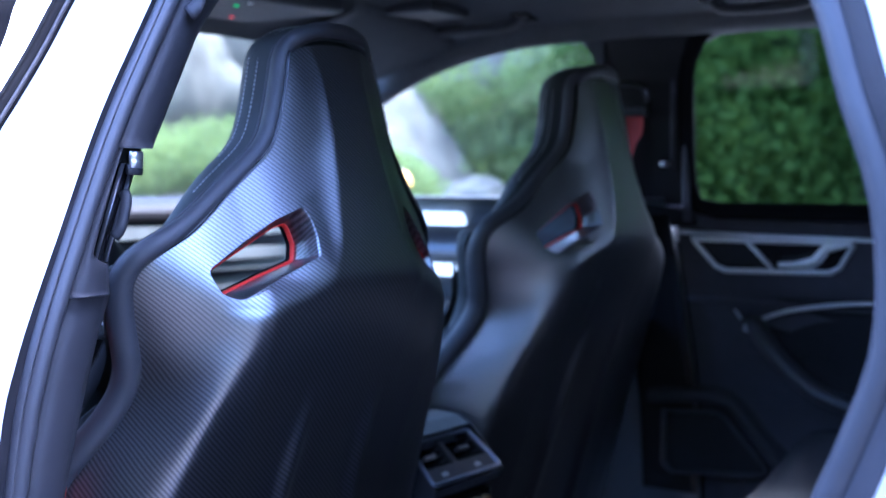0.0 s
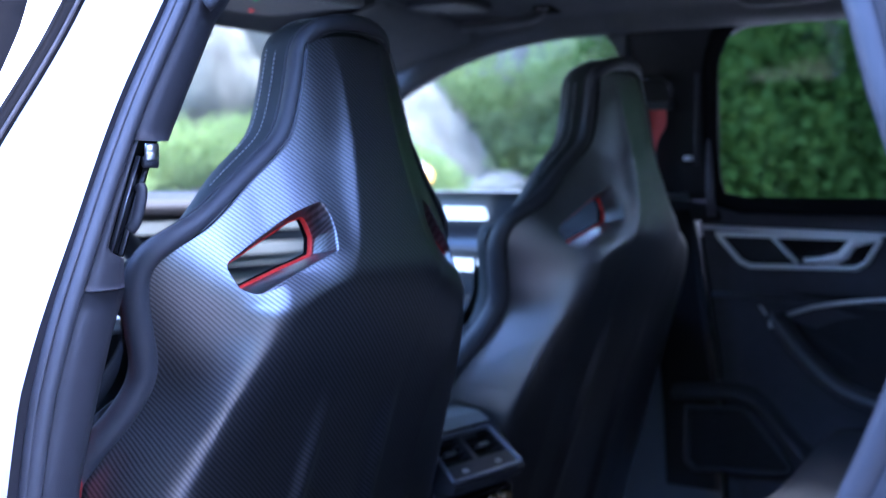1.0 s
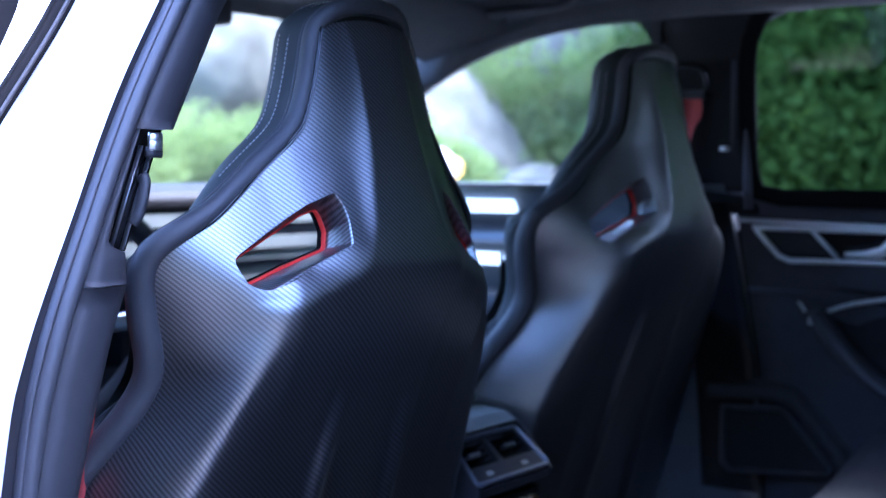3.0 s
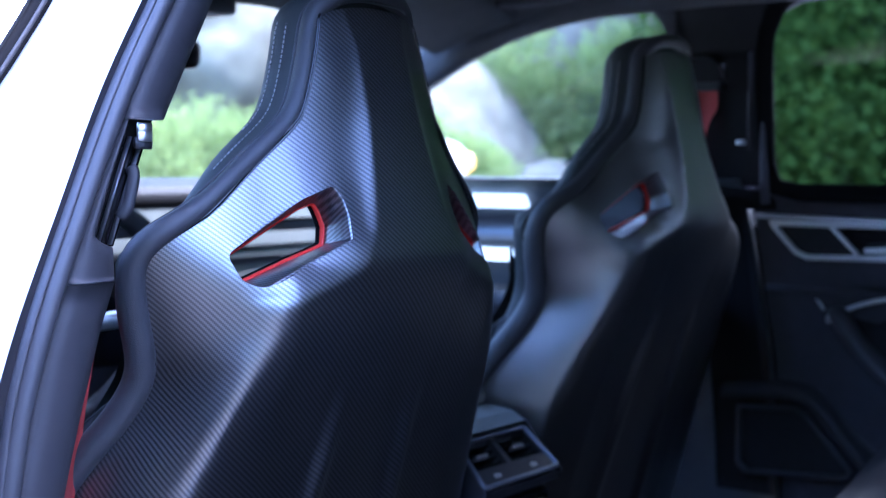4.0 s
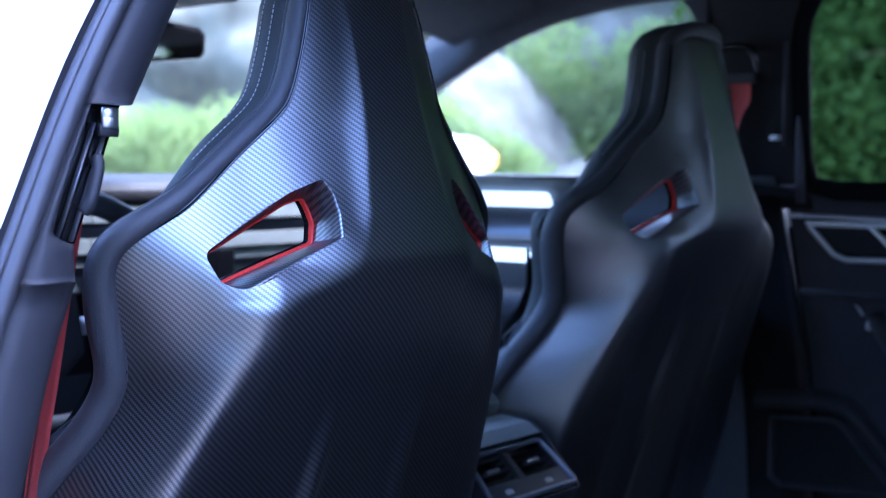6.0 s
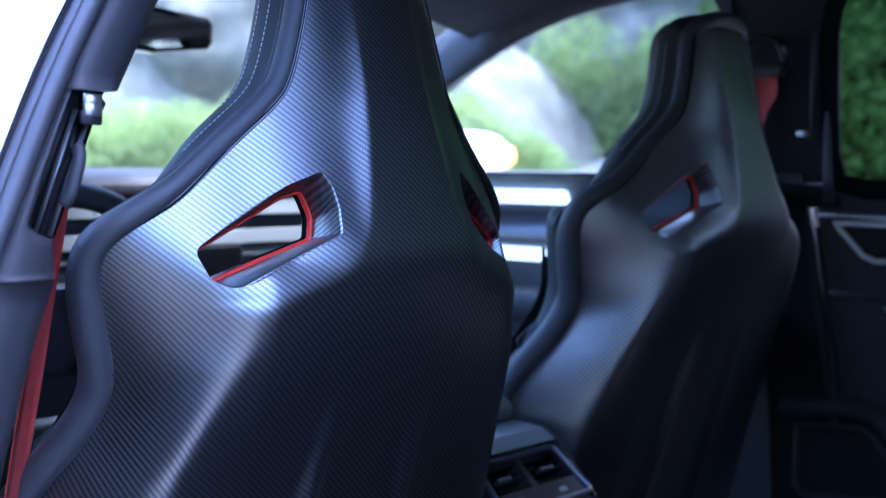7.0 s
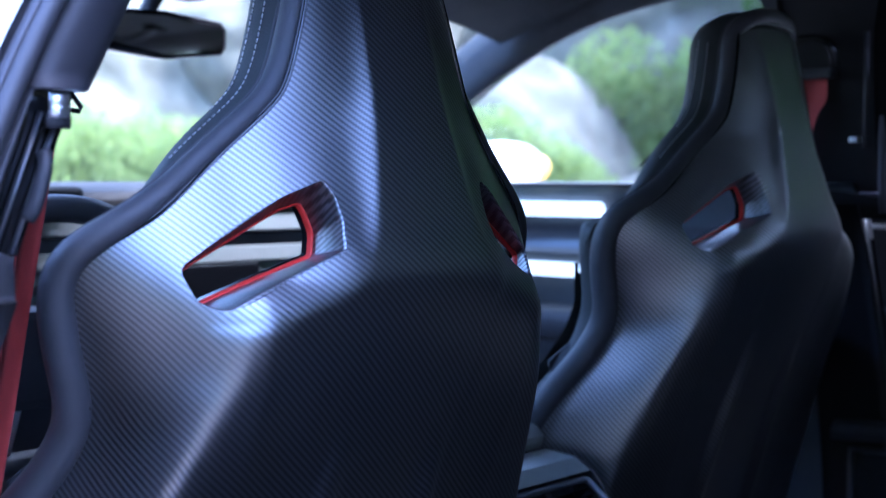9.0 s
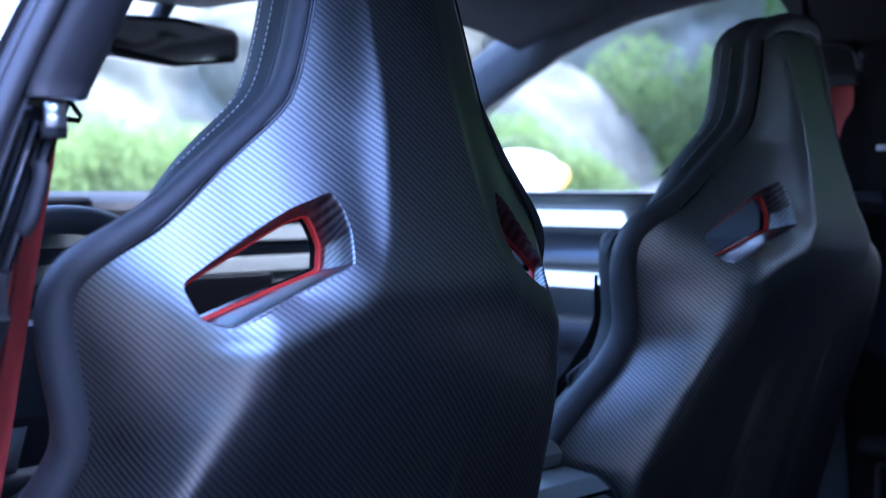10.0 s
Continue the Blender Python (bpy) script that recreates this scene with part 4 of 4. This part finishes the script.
outw *= np.sign(outw @ np.array([0, -1.0, 0.0]) + 1e-9)[:, None]
tube("door_seal", edge + outw * 0.008, (0.012, 0.012), "rubber", opening, "grey rubber opening seal", up=(1, 0, 0), sides=12)
loft("flange", [edge + outw * a + np.array([b, 0, 0]) for a, b in ((0.012, 0.01), (0.016, -0.012), (0.028, -0.016), (0.032, -0.02))], "pillar", opening, thick=(0.01, 0, 0))
loft("quarter_panel", [edge + outw * a + np.array([b, 0, 0]) for a, b in ((0.030, -0.018), (0.06, -0.03), (0.10, -0.05), (0.13, -0.06))], "paint", opening, "white painted rear quarter panel", thick=(0.01, 0, 0))


lower = [[(-0.815 - dx, y, z) for y in np.linspace(-1.95, -1.085, 10)] for z, dx in ((1.0, -0.03), (0.9, 0.02), (0.7, 0.06), (0.45, 0.05), (0.3, 0.0))]
loft("quarter_skin", lower, "paint", opening, "white painted rear quarter panel", thick=(0.01, 0, 0))

near_glass = mesh_object("quarter_window", [(-0.705, -1.86, 1.01), (-0.735, -1.12, 1.01), (-0.66, -1.06, 1.31), (-0.62, -1.74, 1.31)], [(0, 1, 2, 3)], "rear_tint", None)
tagged(near_glass, "dark quarter window glass", "window", kind="structure")
tagged(part("quarter_wall", box((-0.76, -1.95, 0.30), (-0.68, -1.06, 1.01), 0.01), "soft", None), "dark trimmed rear quarter wall", "wall", kind="structure")
post = [[(x + dx, y, z) for x, y, z in ((-0.755, -1.03, 1.0), (-0.735, -1.0, 1.10), (-0.71, -0.95, 1.20), (-0.675, -0.86, 1.32), (-0.61, -0.74, 1.415))] for dx in (0.03,)]
post.append([(x + 0.04, y - 0.14, z) for x, y, z in post[0]])
loft("rear_pillar", post, "cloth", opening, "dark cloth-covered rear pillar trim", thick=(-0.015, 0, 0))
loft("roof_side", [[(x, y, z) for y in np.linspace(-1.8, -0.75, 8)] for x, z in ((-0.56, 1.40), (-0.62, 1.37), (-0.655, 1.30))], "cloth", opening, thick=(-0.012, 0, 0.012))


# roof fittings
def grab_handle(y0, y1):
    h = empty("grab_handle", "black folding grab handle under the roof rail", "grab handle", "grab handles")
    ym = 0.5 * (y0 + y1)
    pts = [(0.495, y0, 1.368), (0.478, y0 + 0.012, 1.348), (0.47, y0 + 0.035, 1.338), (0.468, ym, 1.336), (0.47, y1 - 0.035, 1.338), (0.478, y1 - 0.012, 1.348), (0.495, y1, 1.368)]
    tube("grip", spline(pts, 30), (0.009, 0.012), "plastic", h, up=(1, 0, 0), sides=10)
    for y in (y0, y1):
        part("mount", box((0.47, y - 0.018, 1.352), (0.52, y + 0.018, 1.378), 0.006), "gloss", h)
    return h


grab_handle(0.03, 0.25)
grab_handle(-0.52, -0.33)
overhead = empty("overhead_console", "black overhead console with tiny green and red diodes", "roof console")
part("console_body", box((-0.13, 0.15, 1.332), (0.13, 0.40, 1.385), 0.012, 3), "plastic", overhead, smooth=True)
# the chromed chip stands in for a pale reflection beside the diodes
for x, y, m, lab in ((-0.050, 0.222, "green_led", "small green diode"), (0.045, 0.325, "red_led", "small red diode"), (-0.057, 0.186, "chrome", "small chromed chip for a pale reflection")):
    part("diode", box((x - 0.003, y - 0.006, 1.3295), (x + 0.003, y, 1.334), 0.001), m, overhead, lab)
for x0 in (-0.52, 0.22):
    visor = empty("sun_visor", "folded black cloth sun visor", "sun visor", "sun visors")
    rows = [[(x, y, roof_z(x, y) - dz) for x in np.linspace(x0, x0 + 0.30, 10)] for y, dz in ((0.20, 0.002), (0.205, 0.018), (0.30, 0.022), (0.385, 0.022), (0.395, 0.002))]
    loft("visor_body", rows, "cloth", visor, thick=(0, 0, 0.003))
    inner = x0 + 0.30 if x0 < 0 else x0
    tube("visor_rod", [(x0 + 0.02, 0.388, roof_z(x0 + 0.02, 0.388) - 0.012), (x0 + 0.28, 0.388, roof_z(x0 + 0.28, 0.388) - 0.012)], (0.004, 0.004), "plastic", visor, up=(0, 0, 1), sides=8)
    part("visor_clip", box((inner - 0.012, 0.375, roof_z(inner, 0.385) - 0.022), (inner + 0.012, 0.40, roof_z(inner, 0.385) - 0.002), 0.003), "plastic", visor, "small black visor clip")
part("roof_lamp", box((0.30, 0.10, 1.352), (0.42, 0.20, 1.372), 0.008), "plastic", overhead)

inner_mirror = empty("rear_view_mirror", "black frameless interior mirror on the windscreen", "car mirror")
part("housing", prism([(-0.165, 1.218), (-0.158, 1.208), (-0.06, 1.200), (0.035, 1.212), (0.045, 1.222), (0.045, 1.250), (0.036, 1.260), (-0.06, 1.268), (-0.160, 1.264), (-0.167, 1.254)], "y", 0.50, 0.53, 0.006), "gloss", inner_mirror, smooth=False)
part("mirror_glass", prism([(-0.158, 1.220), (-0.06, 1.207), (0.036, 1.218), (0.036, 1.250), (-0.06, 1.260), (-0.158, 1.256)], "y", 0.498, 0.4995, 0.0), "mirror", inner_mirror, "silvered mirror glass")
tube("mirror_stem", [(-0.06, 0.53, 1.24), (-0.06, 0.545, 1.27), (-0.06, 0.50, 1.31)], (0.012, 0.012), "plastic", inner_mirror, up=(1, 0, 0))
part("sensor_cover", box((-0.12, 0.36, 1.285), (0.0, 0.52, 1.33), 0.015, 3), "plastic", inner_mirror, smooth=True)

# dashboard
dash = empty("dashboard", "black layered dashboard with silver strips and dark screens", "dashboard")
part("dash_top", prism([(0.556, 0.990), (0.556, 1.006), (0.566, 1.018), (0.60, 1.025), (0.72, 1.031), (1.12, 1.01), (1.12, 0.60), (0.66, 0.60), (0.60, 0.78), (0.575, 0.985)], "x", -0.70, 0.70, 0.008), "dash_soft", dash, "black leather-covered dash top")
part("vent_band", box((-0.68, 0.565, 0.952), (0.68, 0.60, 0.975), 0.003), "gloss", dash, "gloss black air vent band")
for x0, x1 in ((-0.68, -0.13), (-0.128, 0.68)):
    for z, d, h, m in ((0.970, 0.556, 0.013, "inlay"), (0.922, 0.556, 0.0115, "inlay"), (0.898, 0.560, 0.007, "inlay"), (0.866, 0.566, 0.012, "inlay")):
        part("dash_strip", prism([(d, z - h), (d + 0.4 * h, z + h), (d + 0.03, z + h), (d + 0.03, z - h)], "x", max(x0, 0.142) if x0 > -0.13 and z < 0.91 else x0, x1, 0.002), m, dash, "pale grey horizontal dash strip")
part("dash_face", box((-0.68, 0.571, 0.85), (0.68, 0.60, 0.99), 0.002), "panel_grey", dash, "satin grey dash face")
part("upper_screen", box((-0.13, 0.545, 0.80), (0.14, 0.57, 0.908), 0.004), "screen", dash, "dark glass touch screen")
part("lower_screen", box((-0.12, 0.50, 0.74), (0.12, 0.56, 0.85), 0.004), "screen", dash, "dark glass climate screen")
part("instrument_hood", box((-0.55, 0.48, 0.985), (-0.20, 0.62, 1.025), 0.015, 3), "dash_soft", dash, smooth=True)
part("knee_panel", box((-0.68, 0.62, 0.55), (0.68, 0.75, 0.85), 0.02), "soft", dash)

wheel = empty("steering_wheel", "flat-bottomed black leather steering wheel with silver spokes", "steering wheel")
ring = []
for k in range(64):
    a = 2 * math.pi * k / 64
    x, z = 0.182 * math.cos(a), 0.182 * math.sin(a)
    z = max(z, -0.150)
    ring.append((-0.375 + x, 0.33 - 0.40 * z, 0.835 + 0.92 * z))
tube("rim", ring, (0.0155, 0.017), "leather", wheel, "black leather rim", sides=12, closed=True)
part("hub", prism([(-0.455, 0.80), (-0.44, 0.885), (-0.31, 0.885), (-0.295, 0.80), (-0.33, 0.77), (-0.42, 0.77)], "y", 0.33, 0.39, 0.012), "plastic", wheel)
for a, b in (((-0.45, 0.34, 0.835), (-0.548, 0.332, 0.84)), ((-0.30, 0.34, 0.835), (-0.202, 0.332, 0.84)), ((-0.375, 0.355, 0.775), (-0.375, 0.392, 0.70))):
    tube("spoke", [a, b], (0.012, 0.006), "chrome", wheel, "satin silver spoke", sides=10)
tube("lower_bezel", [(-0.52, 0.355, 0.79), (-0.47, 0.372, 0.735), (-0.42, 0.38, 0.71)], (0.008, 0.006), "chrome", wheel, "silver lower bezel", sides=8)
part("column", box((-0.42, 0.385, 0.76), (-0.33, 0.66, 0.86), 0.02), "plastic", wheel)

# centre console with rear vents
console = empty("centre_console", "black centre console with two rear air vents", "car console")
part("console_body", prism([(-0.150, 0.32), (-0.155, 0.60), (-0.150, 0.625), (-0.105, 0.665), (-0.085, 0.70), (0.55, 0.72), (0.55, 0.32)], "x", -0.092, 0.092, 0.006), "soft", console)
part("vent_block", prism([(-0.150, 0.622), (-0.180, 0.628), (-0.184, 0.638), (-0.128, 0.698), (-0.105, 0.712), (-0.06, 0.716), (-0.06, 0.66)], "x", -0.088, -0.0825, 0.002), "plastic", console)
part("vent_block", prism([(-0.150, 0.622), (-0.180, 0.628), (-0.184, 0.638), (-0.128, 0.698), (-0.105, 0.712), (-0.06, 0.716), (-0.06, 0.66)], "x", 0.0825, 0.088, 0.002), "plastic", console)
part("vent_hood", prism([(-0.126, 0.700), (-0.105, 0.712), (-0.06, 0.716), (-0.06, 0.700), (-0.10, 0.690)], "x", -0.082, 0.082, 0.002), "lit_leather", console, "leather-covered hood over the vents, coloured pale for windscreen light")
part("vent_chin", prism([(-0.150, 0.618), (-0.180, 0.626), (-0.183, 0.638), (-0.150, 0.634)], "x", -0.082, 0.082, 0.002), "plastic", console)
part("armrest_lid", prism([(-0.055, 0.715), (-0.06, 0.732), (-0.045, 0.745), (0.24, 0.755), (0.25, 0.718)], "x", -0.082, 0.082, 0.008), "lit_leather", console, "leather armrest lid coloured pale for windscreen light")
# the vent block's face leans back by 48 degrees: across, up the face, and out of it
FACE = Matrix(((1, 0, 0, 0), (0, 0.741, -0.671, -0.178), (0, 0.671, 0.741, 0.643), (0, 0, 0, 1)))


def on_face(bm):
    bm.transform(FACE)
    return bm


corn = [(-0.074, 0.0715), (0.074, 0.0715), (0.085, 0.0), (-0.085, 0.0)]
loop = [FACE @ Vector((x, q, 0.001)) for x, q in rounded(corn, (0.009, 0.009, 0.008, 0.008), 6)]
tube("vent_frame", loop, (0.0036, 0.0042), "vent_metal", console, "blue-grey satin vent frame", up=(0, -0.671, 0.741), sides=10, closed=True)
part("vent_face", on_face(prism([(-0.083, 0.001), (0.083, 0.001), (0.078, 0.027), (-0.078, 0.027)], "z", -0.012, -0.0005, 0.001)), "plastic", console, "black lower vent facing")
part("vent_back", on_face(prism([(-0.080, 0.012), (0.080, 0.012), (0.074, 0.070), (-0.074, 0.070)], "z", -0.045, -0.030, 0.0)), "gloss", console)
part("vent_divider", on_face(prism([(-0.006, 0.020), (0.006, 0.020), (0.0045, 0.069), (-0.0045, 0.069)], "z", -0.028, -0.001, 0.001)), "plastic", console)
for cx in (-0.041, 0.041):
    vent = part("air_vent", on_face(prism([(cx - 0.036, 0.026), (cx + 0.036, 0.026), (cx + 0.033, 0.030), (cx - 0.033, 0.030)], "z", -0.026, -0.003, 0.0008)), "gloss", console, "dark louvred air outlet")
    for k in range(4):
        q = 0.034 + 0.0095 * k
        part("louvre", on_face(box((cx - 0.034, q - 0.001, -0.024), (cx + 0.034, q + 0.001, -0.006), 0.0005, 1)), "gloss", vent)
    part("vent_slider", on_face(box((cx - 0.013, 0.0445, -0.010), (cx + 0.013, 0.0495, -0.001), 0.0018)), "dark_metal", vent, "small metal vent slider")
    for dx, hgt in ((-0.006, 0.006), (-0.001, 0.007), (0.004, 0.006)):
        part("symbol_bar", on_face(box((cx + dx - 0.0018, 0.010, -0.001), (cx + dx + 0.0018, 0.010 + hgt, 0.0004), 0.0)), "stitch", console)
part("lower_display", box((-0.080, -0.166, 0.535), (0.080, -0.145, 0.612), 0.004), "gloss", console, "gloss black rear climate panel")
for cx in (0.035, 0.060):
    bm = bmesh.new()
    bmesh.ops.create_cone(bm, cap_ends=True, segments=20, radius1=0.009, radius2=0.0085, depth=0.02, matrix=Matrix.Translation((cx, -0.164, 0.594)) @ Matrix.Rotation(radians(90), 4, "X"))
    part("socket", bm, "brass", console, "brass-coloured socket ring", smooth=False)

# rear bench
bench = empty("rear_bench", "black suede rear seat bench", "car seat")
rows = []
for y, z in spline([(-0.44, 0.32), (-0.425, 0.50), (-0.43, 0.570), (-0.47, 0.605), (-0.60, 0.600), (-0.95, 0.575), (-1.02, 0.60)], 22):
    rows.append([(x, y + 0.03 * abs(x) ** 2, z + 0.025 * math.cos(x * 9.0) * (z > 0.55)) for x in np.linspace(-0.66, 0.70, 34)])
loft("bench_cushion", rows, "alcantara", bench, thick=(0, -0.02, -0.02))
rows = [[(x, y, z) for x in np.linspace(-0.66, 0.66, 20)] for y, z in spline([(-1.00, 0.56), (-1.04, 0.70), (-1.16, 1.0), (-1.20, 1.10), (-1.28, 1.08), (-1.30, 0.6)], 20)]
loft("bench_back", rows, "alcantara", bench)

# ---- outside ----
def land(x, y):
    """Level by the car, then a gravel bank and a rising hillside ahead and to the right."""
    r, az = math.hypot(x, y), math.degrees(math.atan2(x, y))
    side = np.clip((az + 10) / 30, 0, 1) * np.clip((135 - az) / 30, 0, 1)
    bank = 0.95 * np.clip((r - 5.2) / 2.0, 0, 1) ** 1.5 + 5.5 * np.clip((r - 9.0) / 7.0, 0, 1) ** 1.2
    rough = 0.12 * noise.fractal(Vector((x * 0.6, y * 0.6, 0)), 1.0, 2.0, 4) * np.clip((r - 5.0) / 2, 0, 1)
    return float(side * bank + rough)


rings = [0, 2.5, 4.5, *np.arange(5.2, 12, 0.35), *np.arange(12, 24, 1.0), 30, 45, 80, 160, 400]
gv, gf = [], []
for r in rings:
    for k in range(120):
        a = 2 * math.pi * k / 120
        gv.append((r * math.sin(a), r * math.cos(a), land(r * math.sin(a), r * math.cos(a))))
for i in range(len(rings) - 1):
    for k in range(120):
        m = (k + 1) % 120
        gf.append((i * 120 + k, (i + 1) * 120 + k, (i + 1) * 120 + m, i * 120 + m))
ground = tagged(mesh_object("ground", gv, gf, "ground"), "pale dry gravel ground rising to a bank", "ground", kind="structure")


pad = [(-14.0 + 18.0 * math.copysign(abs(math.cos(a)) ** 0.3, math.cos(a)), -14.0 + 18.0 * math.copysign(abs(math.sin(a)) ** 0.3, math.sin(a))) for a in np.linspace(0, 2 * math.pi, 60, endpoint=False)]
road = part("road", prism(pad, "z", -0.05, 0.012, 0.0), "asphalt", None)
tagged(road, "dark asphalt parking surface under the car", "road", kind="structure")


def boulder(size, seed, uneven):
    bm = bmesh.new()
    bmesh.ops.create_icosphere(bm, subdivisions=5, radius=1)
    for v in bm.verts:
        d = noise.fractal(v.co * 0.9 + Vector((seed * 7.1, 0, 0)), 0.9, 2.0, 5) * uneven
        v.co = Vector((v.co.x * size[0], v.co.y * size[1], v.co.z * size[2])) * (1 + d)
    return bm


def polar(az, r):
    return r * math.sin(radians(az)), r * math.cos(radians(az))


for k, (az, r, z, a, b, c) in enumerate([(51.0, 7.9, 0.95, 0.95, 0.9, 0.98), (57.5, 7.1, 0.80, 0.50, 0.4, 0.30), (30, 9.5, 1.3, 1.5, 1.2, 1.3), (39, 9.8, 1.6, 1.3, 1.2, 1.3), (44, 11.5, 2.6, 2.2, 1.6, 1.8), (57, 10.5, 2.2, 1.8, 1.5, 1.3), (22, 11, 2.0, 2.2, 1.6, 1.9), (34, 14, 4.0, 3, 2, 2.2), (52, 14, 4.2, 3, 2, 2.2)]):
    x, y = polar(az, r)
    rock = part("boulder", boulder((a, b, c), k, 0.13 if az < 52 and r < 8 else 0.28), "pale_rock" if az in (51.5, 57) else "rock", None, smooth=True)
    rock.location = (x, y, z)
    tagged(rock, "large pale weathered granite boulder on the bank", "boulder", "boulders")


def leaf_cloud(name, label, centres, mat, count, size, seed):
    """A shrub: many small bent leaves gathered in uneven clumps on a few stems."""
    g = np.random.default_rng(seed)
    v, f = [], []
    for cx, cy, cz, r in centres:
        n = int(count * r * r)
        d = g.normal(size=(n, 3))
        d /= np.linalg.norm(d, axis=1)[:, None]
        p = np.array([cx, cy, cz]) + d * (r * g.uniform(0.15, 1.0, n) ** 0.45)[:, None]
        a, b = g.normal(size=(n, 3)), g.normal(size=(n, 3))
        a /= np.linalg.norm(a, axis=1)[:, None]
        b -= a * (a * b).sum(1)[:, None]
        b /= np.linalg.norm(b, axis=1)[:, None]
        s = (size * g.uniform(0.6, 1.4, n))[:, None]
        k = len(v)
        v += list(np.stack([p - a * s, p + b * s * 0.5, p + a * s, p - b * s * 0.5], 1).reshape(-1, 3))
        f += [(k + 4 * i, k + 4 * i + 1, k + 4 * i + 2, k + 4 * i + 3) for i in range(n)]
    bush = empty(name, label, name.split("_")[-1], name + "s")
    mesh_object("crown", v, f, mat, bush, smooth=False)
    x, y, z, r = centres[0]
    base = land(x, y) - 0.1
    tube("trunk", [(x, y, base), (x + 0.05, y, base + (z - base) * 0.5), (x, y + 0.05, z)], [(0.07, 0.07), (0.05, 0.05), (0.03, 0.03)], "bark", bush, up=(1, 0, 0), sides=8)
    return bush


g = np.random.default_rng(4)
for k in range(8):
    az = 20 + k * 4.0
    x, y = polar(az, 7.6 + g.uniform(-0.3, 0.3))
    h = land(x, y)
    leaf_cloud("shrub", "low bright green shrub on the gravel bank", [(x + g.uniform(-.35, .35), y + g.uniform(-.35, .35), h + g.uniform(0.05, 0.28), g.uniform(0.22, 0.38)) for _ in range(6)], "leaf", 9000, 0.024, 10 + k)
for k, az in enumerate((49.5, 52.0, 54.5)):
    x, y = polar(az, 6.5)
    h = land(x, y)
    leaf_cloud("shrub", "low green shrub before a pale boulder", [(x + g.uniform(-.15, .15), y + g.uniform(-.15, .15), h + g.uniform(0.35, 0.78 - 0.12 * k), g.uniform(0.17, 0.26)) for _ in range(7)], "leaf", 12000, 0.022, 40 + k)
for k, az in enumerate((57.0, 60.5, 64.0, 67.5)):
    x, y = polar(az, 8.2)
    h = land(x, y)
    leaf_cloud("shrub", "tall bright green shrub beside a boulder", [(x + g.uniform(-.3, .3), y + g.uniform(-.3, .3), h + 0.15 + 0.13 * j, g.uniform(0.3, 0.42)) for j in range(6)], "leaf", 7000, 0.032, 20 + k)
# hedge carried past the window's view, added to darken reflections in the seats
for k in range(14):
    az = 69 + k * 5.5
    x, y = polar(az, 6.6 + g.uniform(-0.2, 0.3))
    leaf_cloud("hedge_tree", "tall dense dark green tree of a hedge partly added out of view", [(x + g.uniform(-.4, .4), y + g.uniform(-.4, .4), 0.3 + 0.36 * j, g.uniform(0.5, 0.75)) for j in range(11 if k < 9 else 4)], "leaf_dark", 6000, 0.036, 30 + k)
for k in range(9):
    x, y = polar(71 + k * 7.0, 8.6 + g.uniform(-0.2, 0.3))
    leaf_cloud("hedge_tree", "tall dense dark green tree of a hedge partly added out of view", [(x + g.uniform(-.5, .5), y + g.uniform(-.5, .5), 0.4 + 0.42 * j, g.uniform(0.75, 1.0)) for j in range(11)], "leaf_dark", 2400, 0.055, 90 + k)
# unseen trees added to block sky from the passenger shell's reflections
for k in range(12):
    x, y = polar(68 + k * 7.0, 11.0 + g.uniform(-0.3, 0.3))
    leaf_cloud("tall_tree", "tall dark green tree added unseen behind the hedge to block sky", [(x + g.uniform(-.5, .5), y + g.uniform(-.5, .5), 3.6 + 0.75 * j, g.uniform(1.0, 1.3)) for j in range(9)], "leaf_dark", 900, 0.085, 120 + k)
# unseen ring of trees added left and behind to block low sky light
for k in range(-3, 12):
    az = 186 + k * 12.0
    x, y = polar(az, 9.5 + g.uniform(-0.6, 0.6))
    leaf_cloud("hedge_tree", "tall dense dark green tree of a hedge partly added out of view", [(x + g.uniform(-.6, .6), y + g.uniform(-.6, .6), 0.4 + 0.32 * j, g.uniform(0.7, 1.0)) for j in range(14 if 2 < k < 7 else 8)], "leaf_dark", 1100, 0.09, 60 + k)
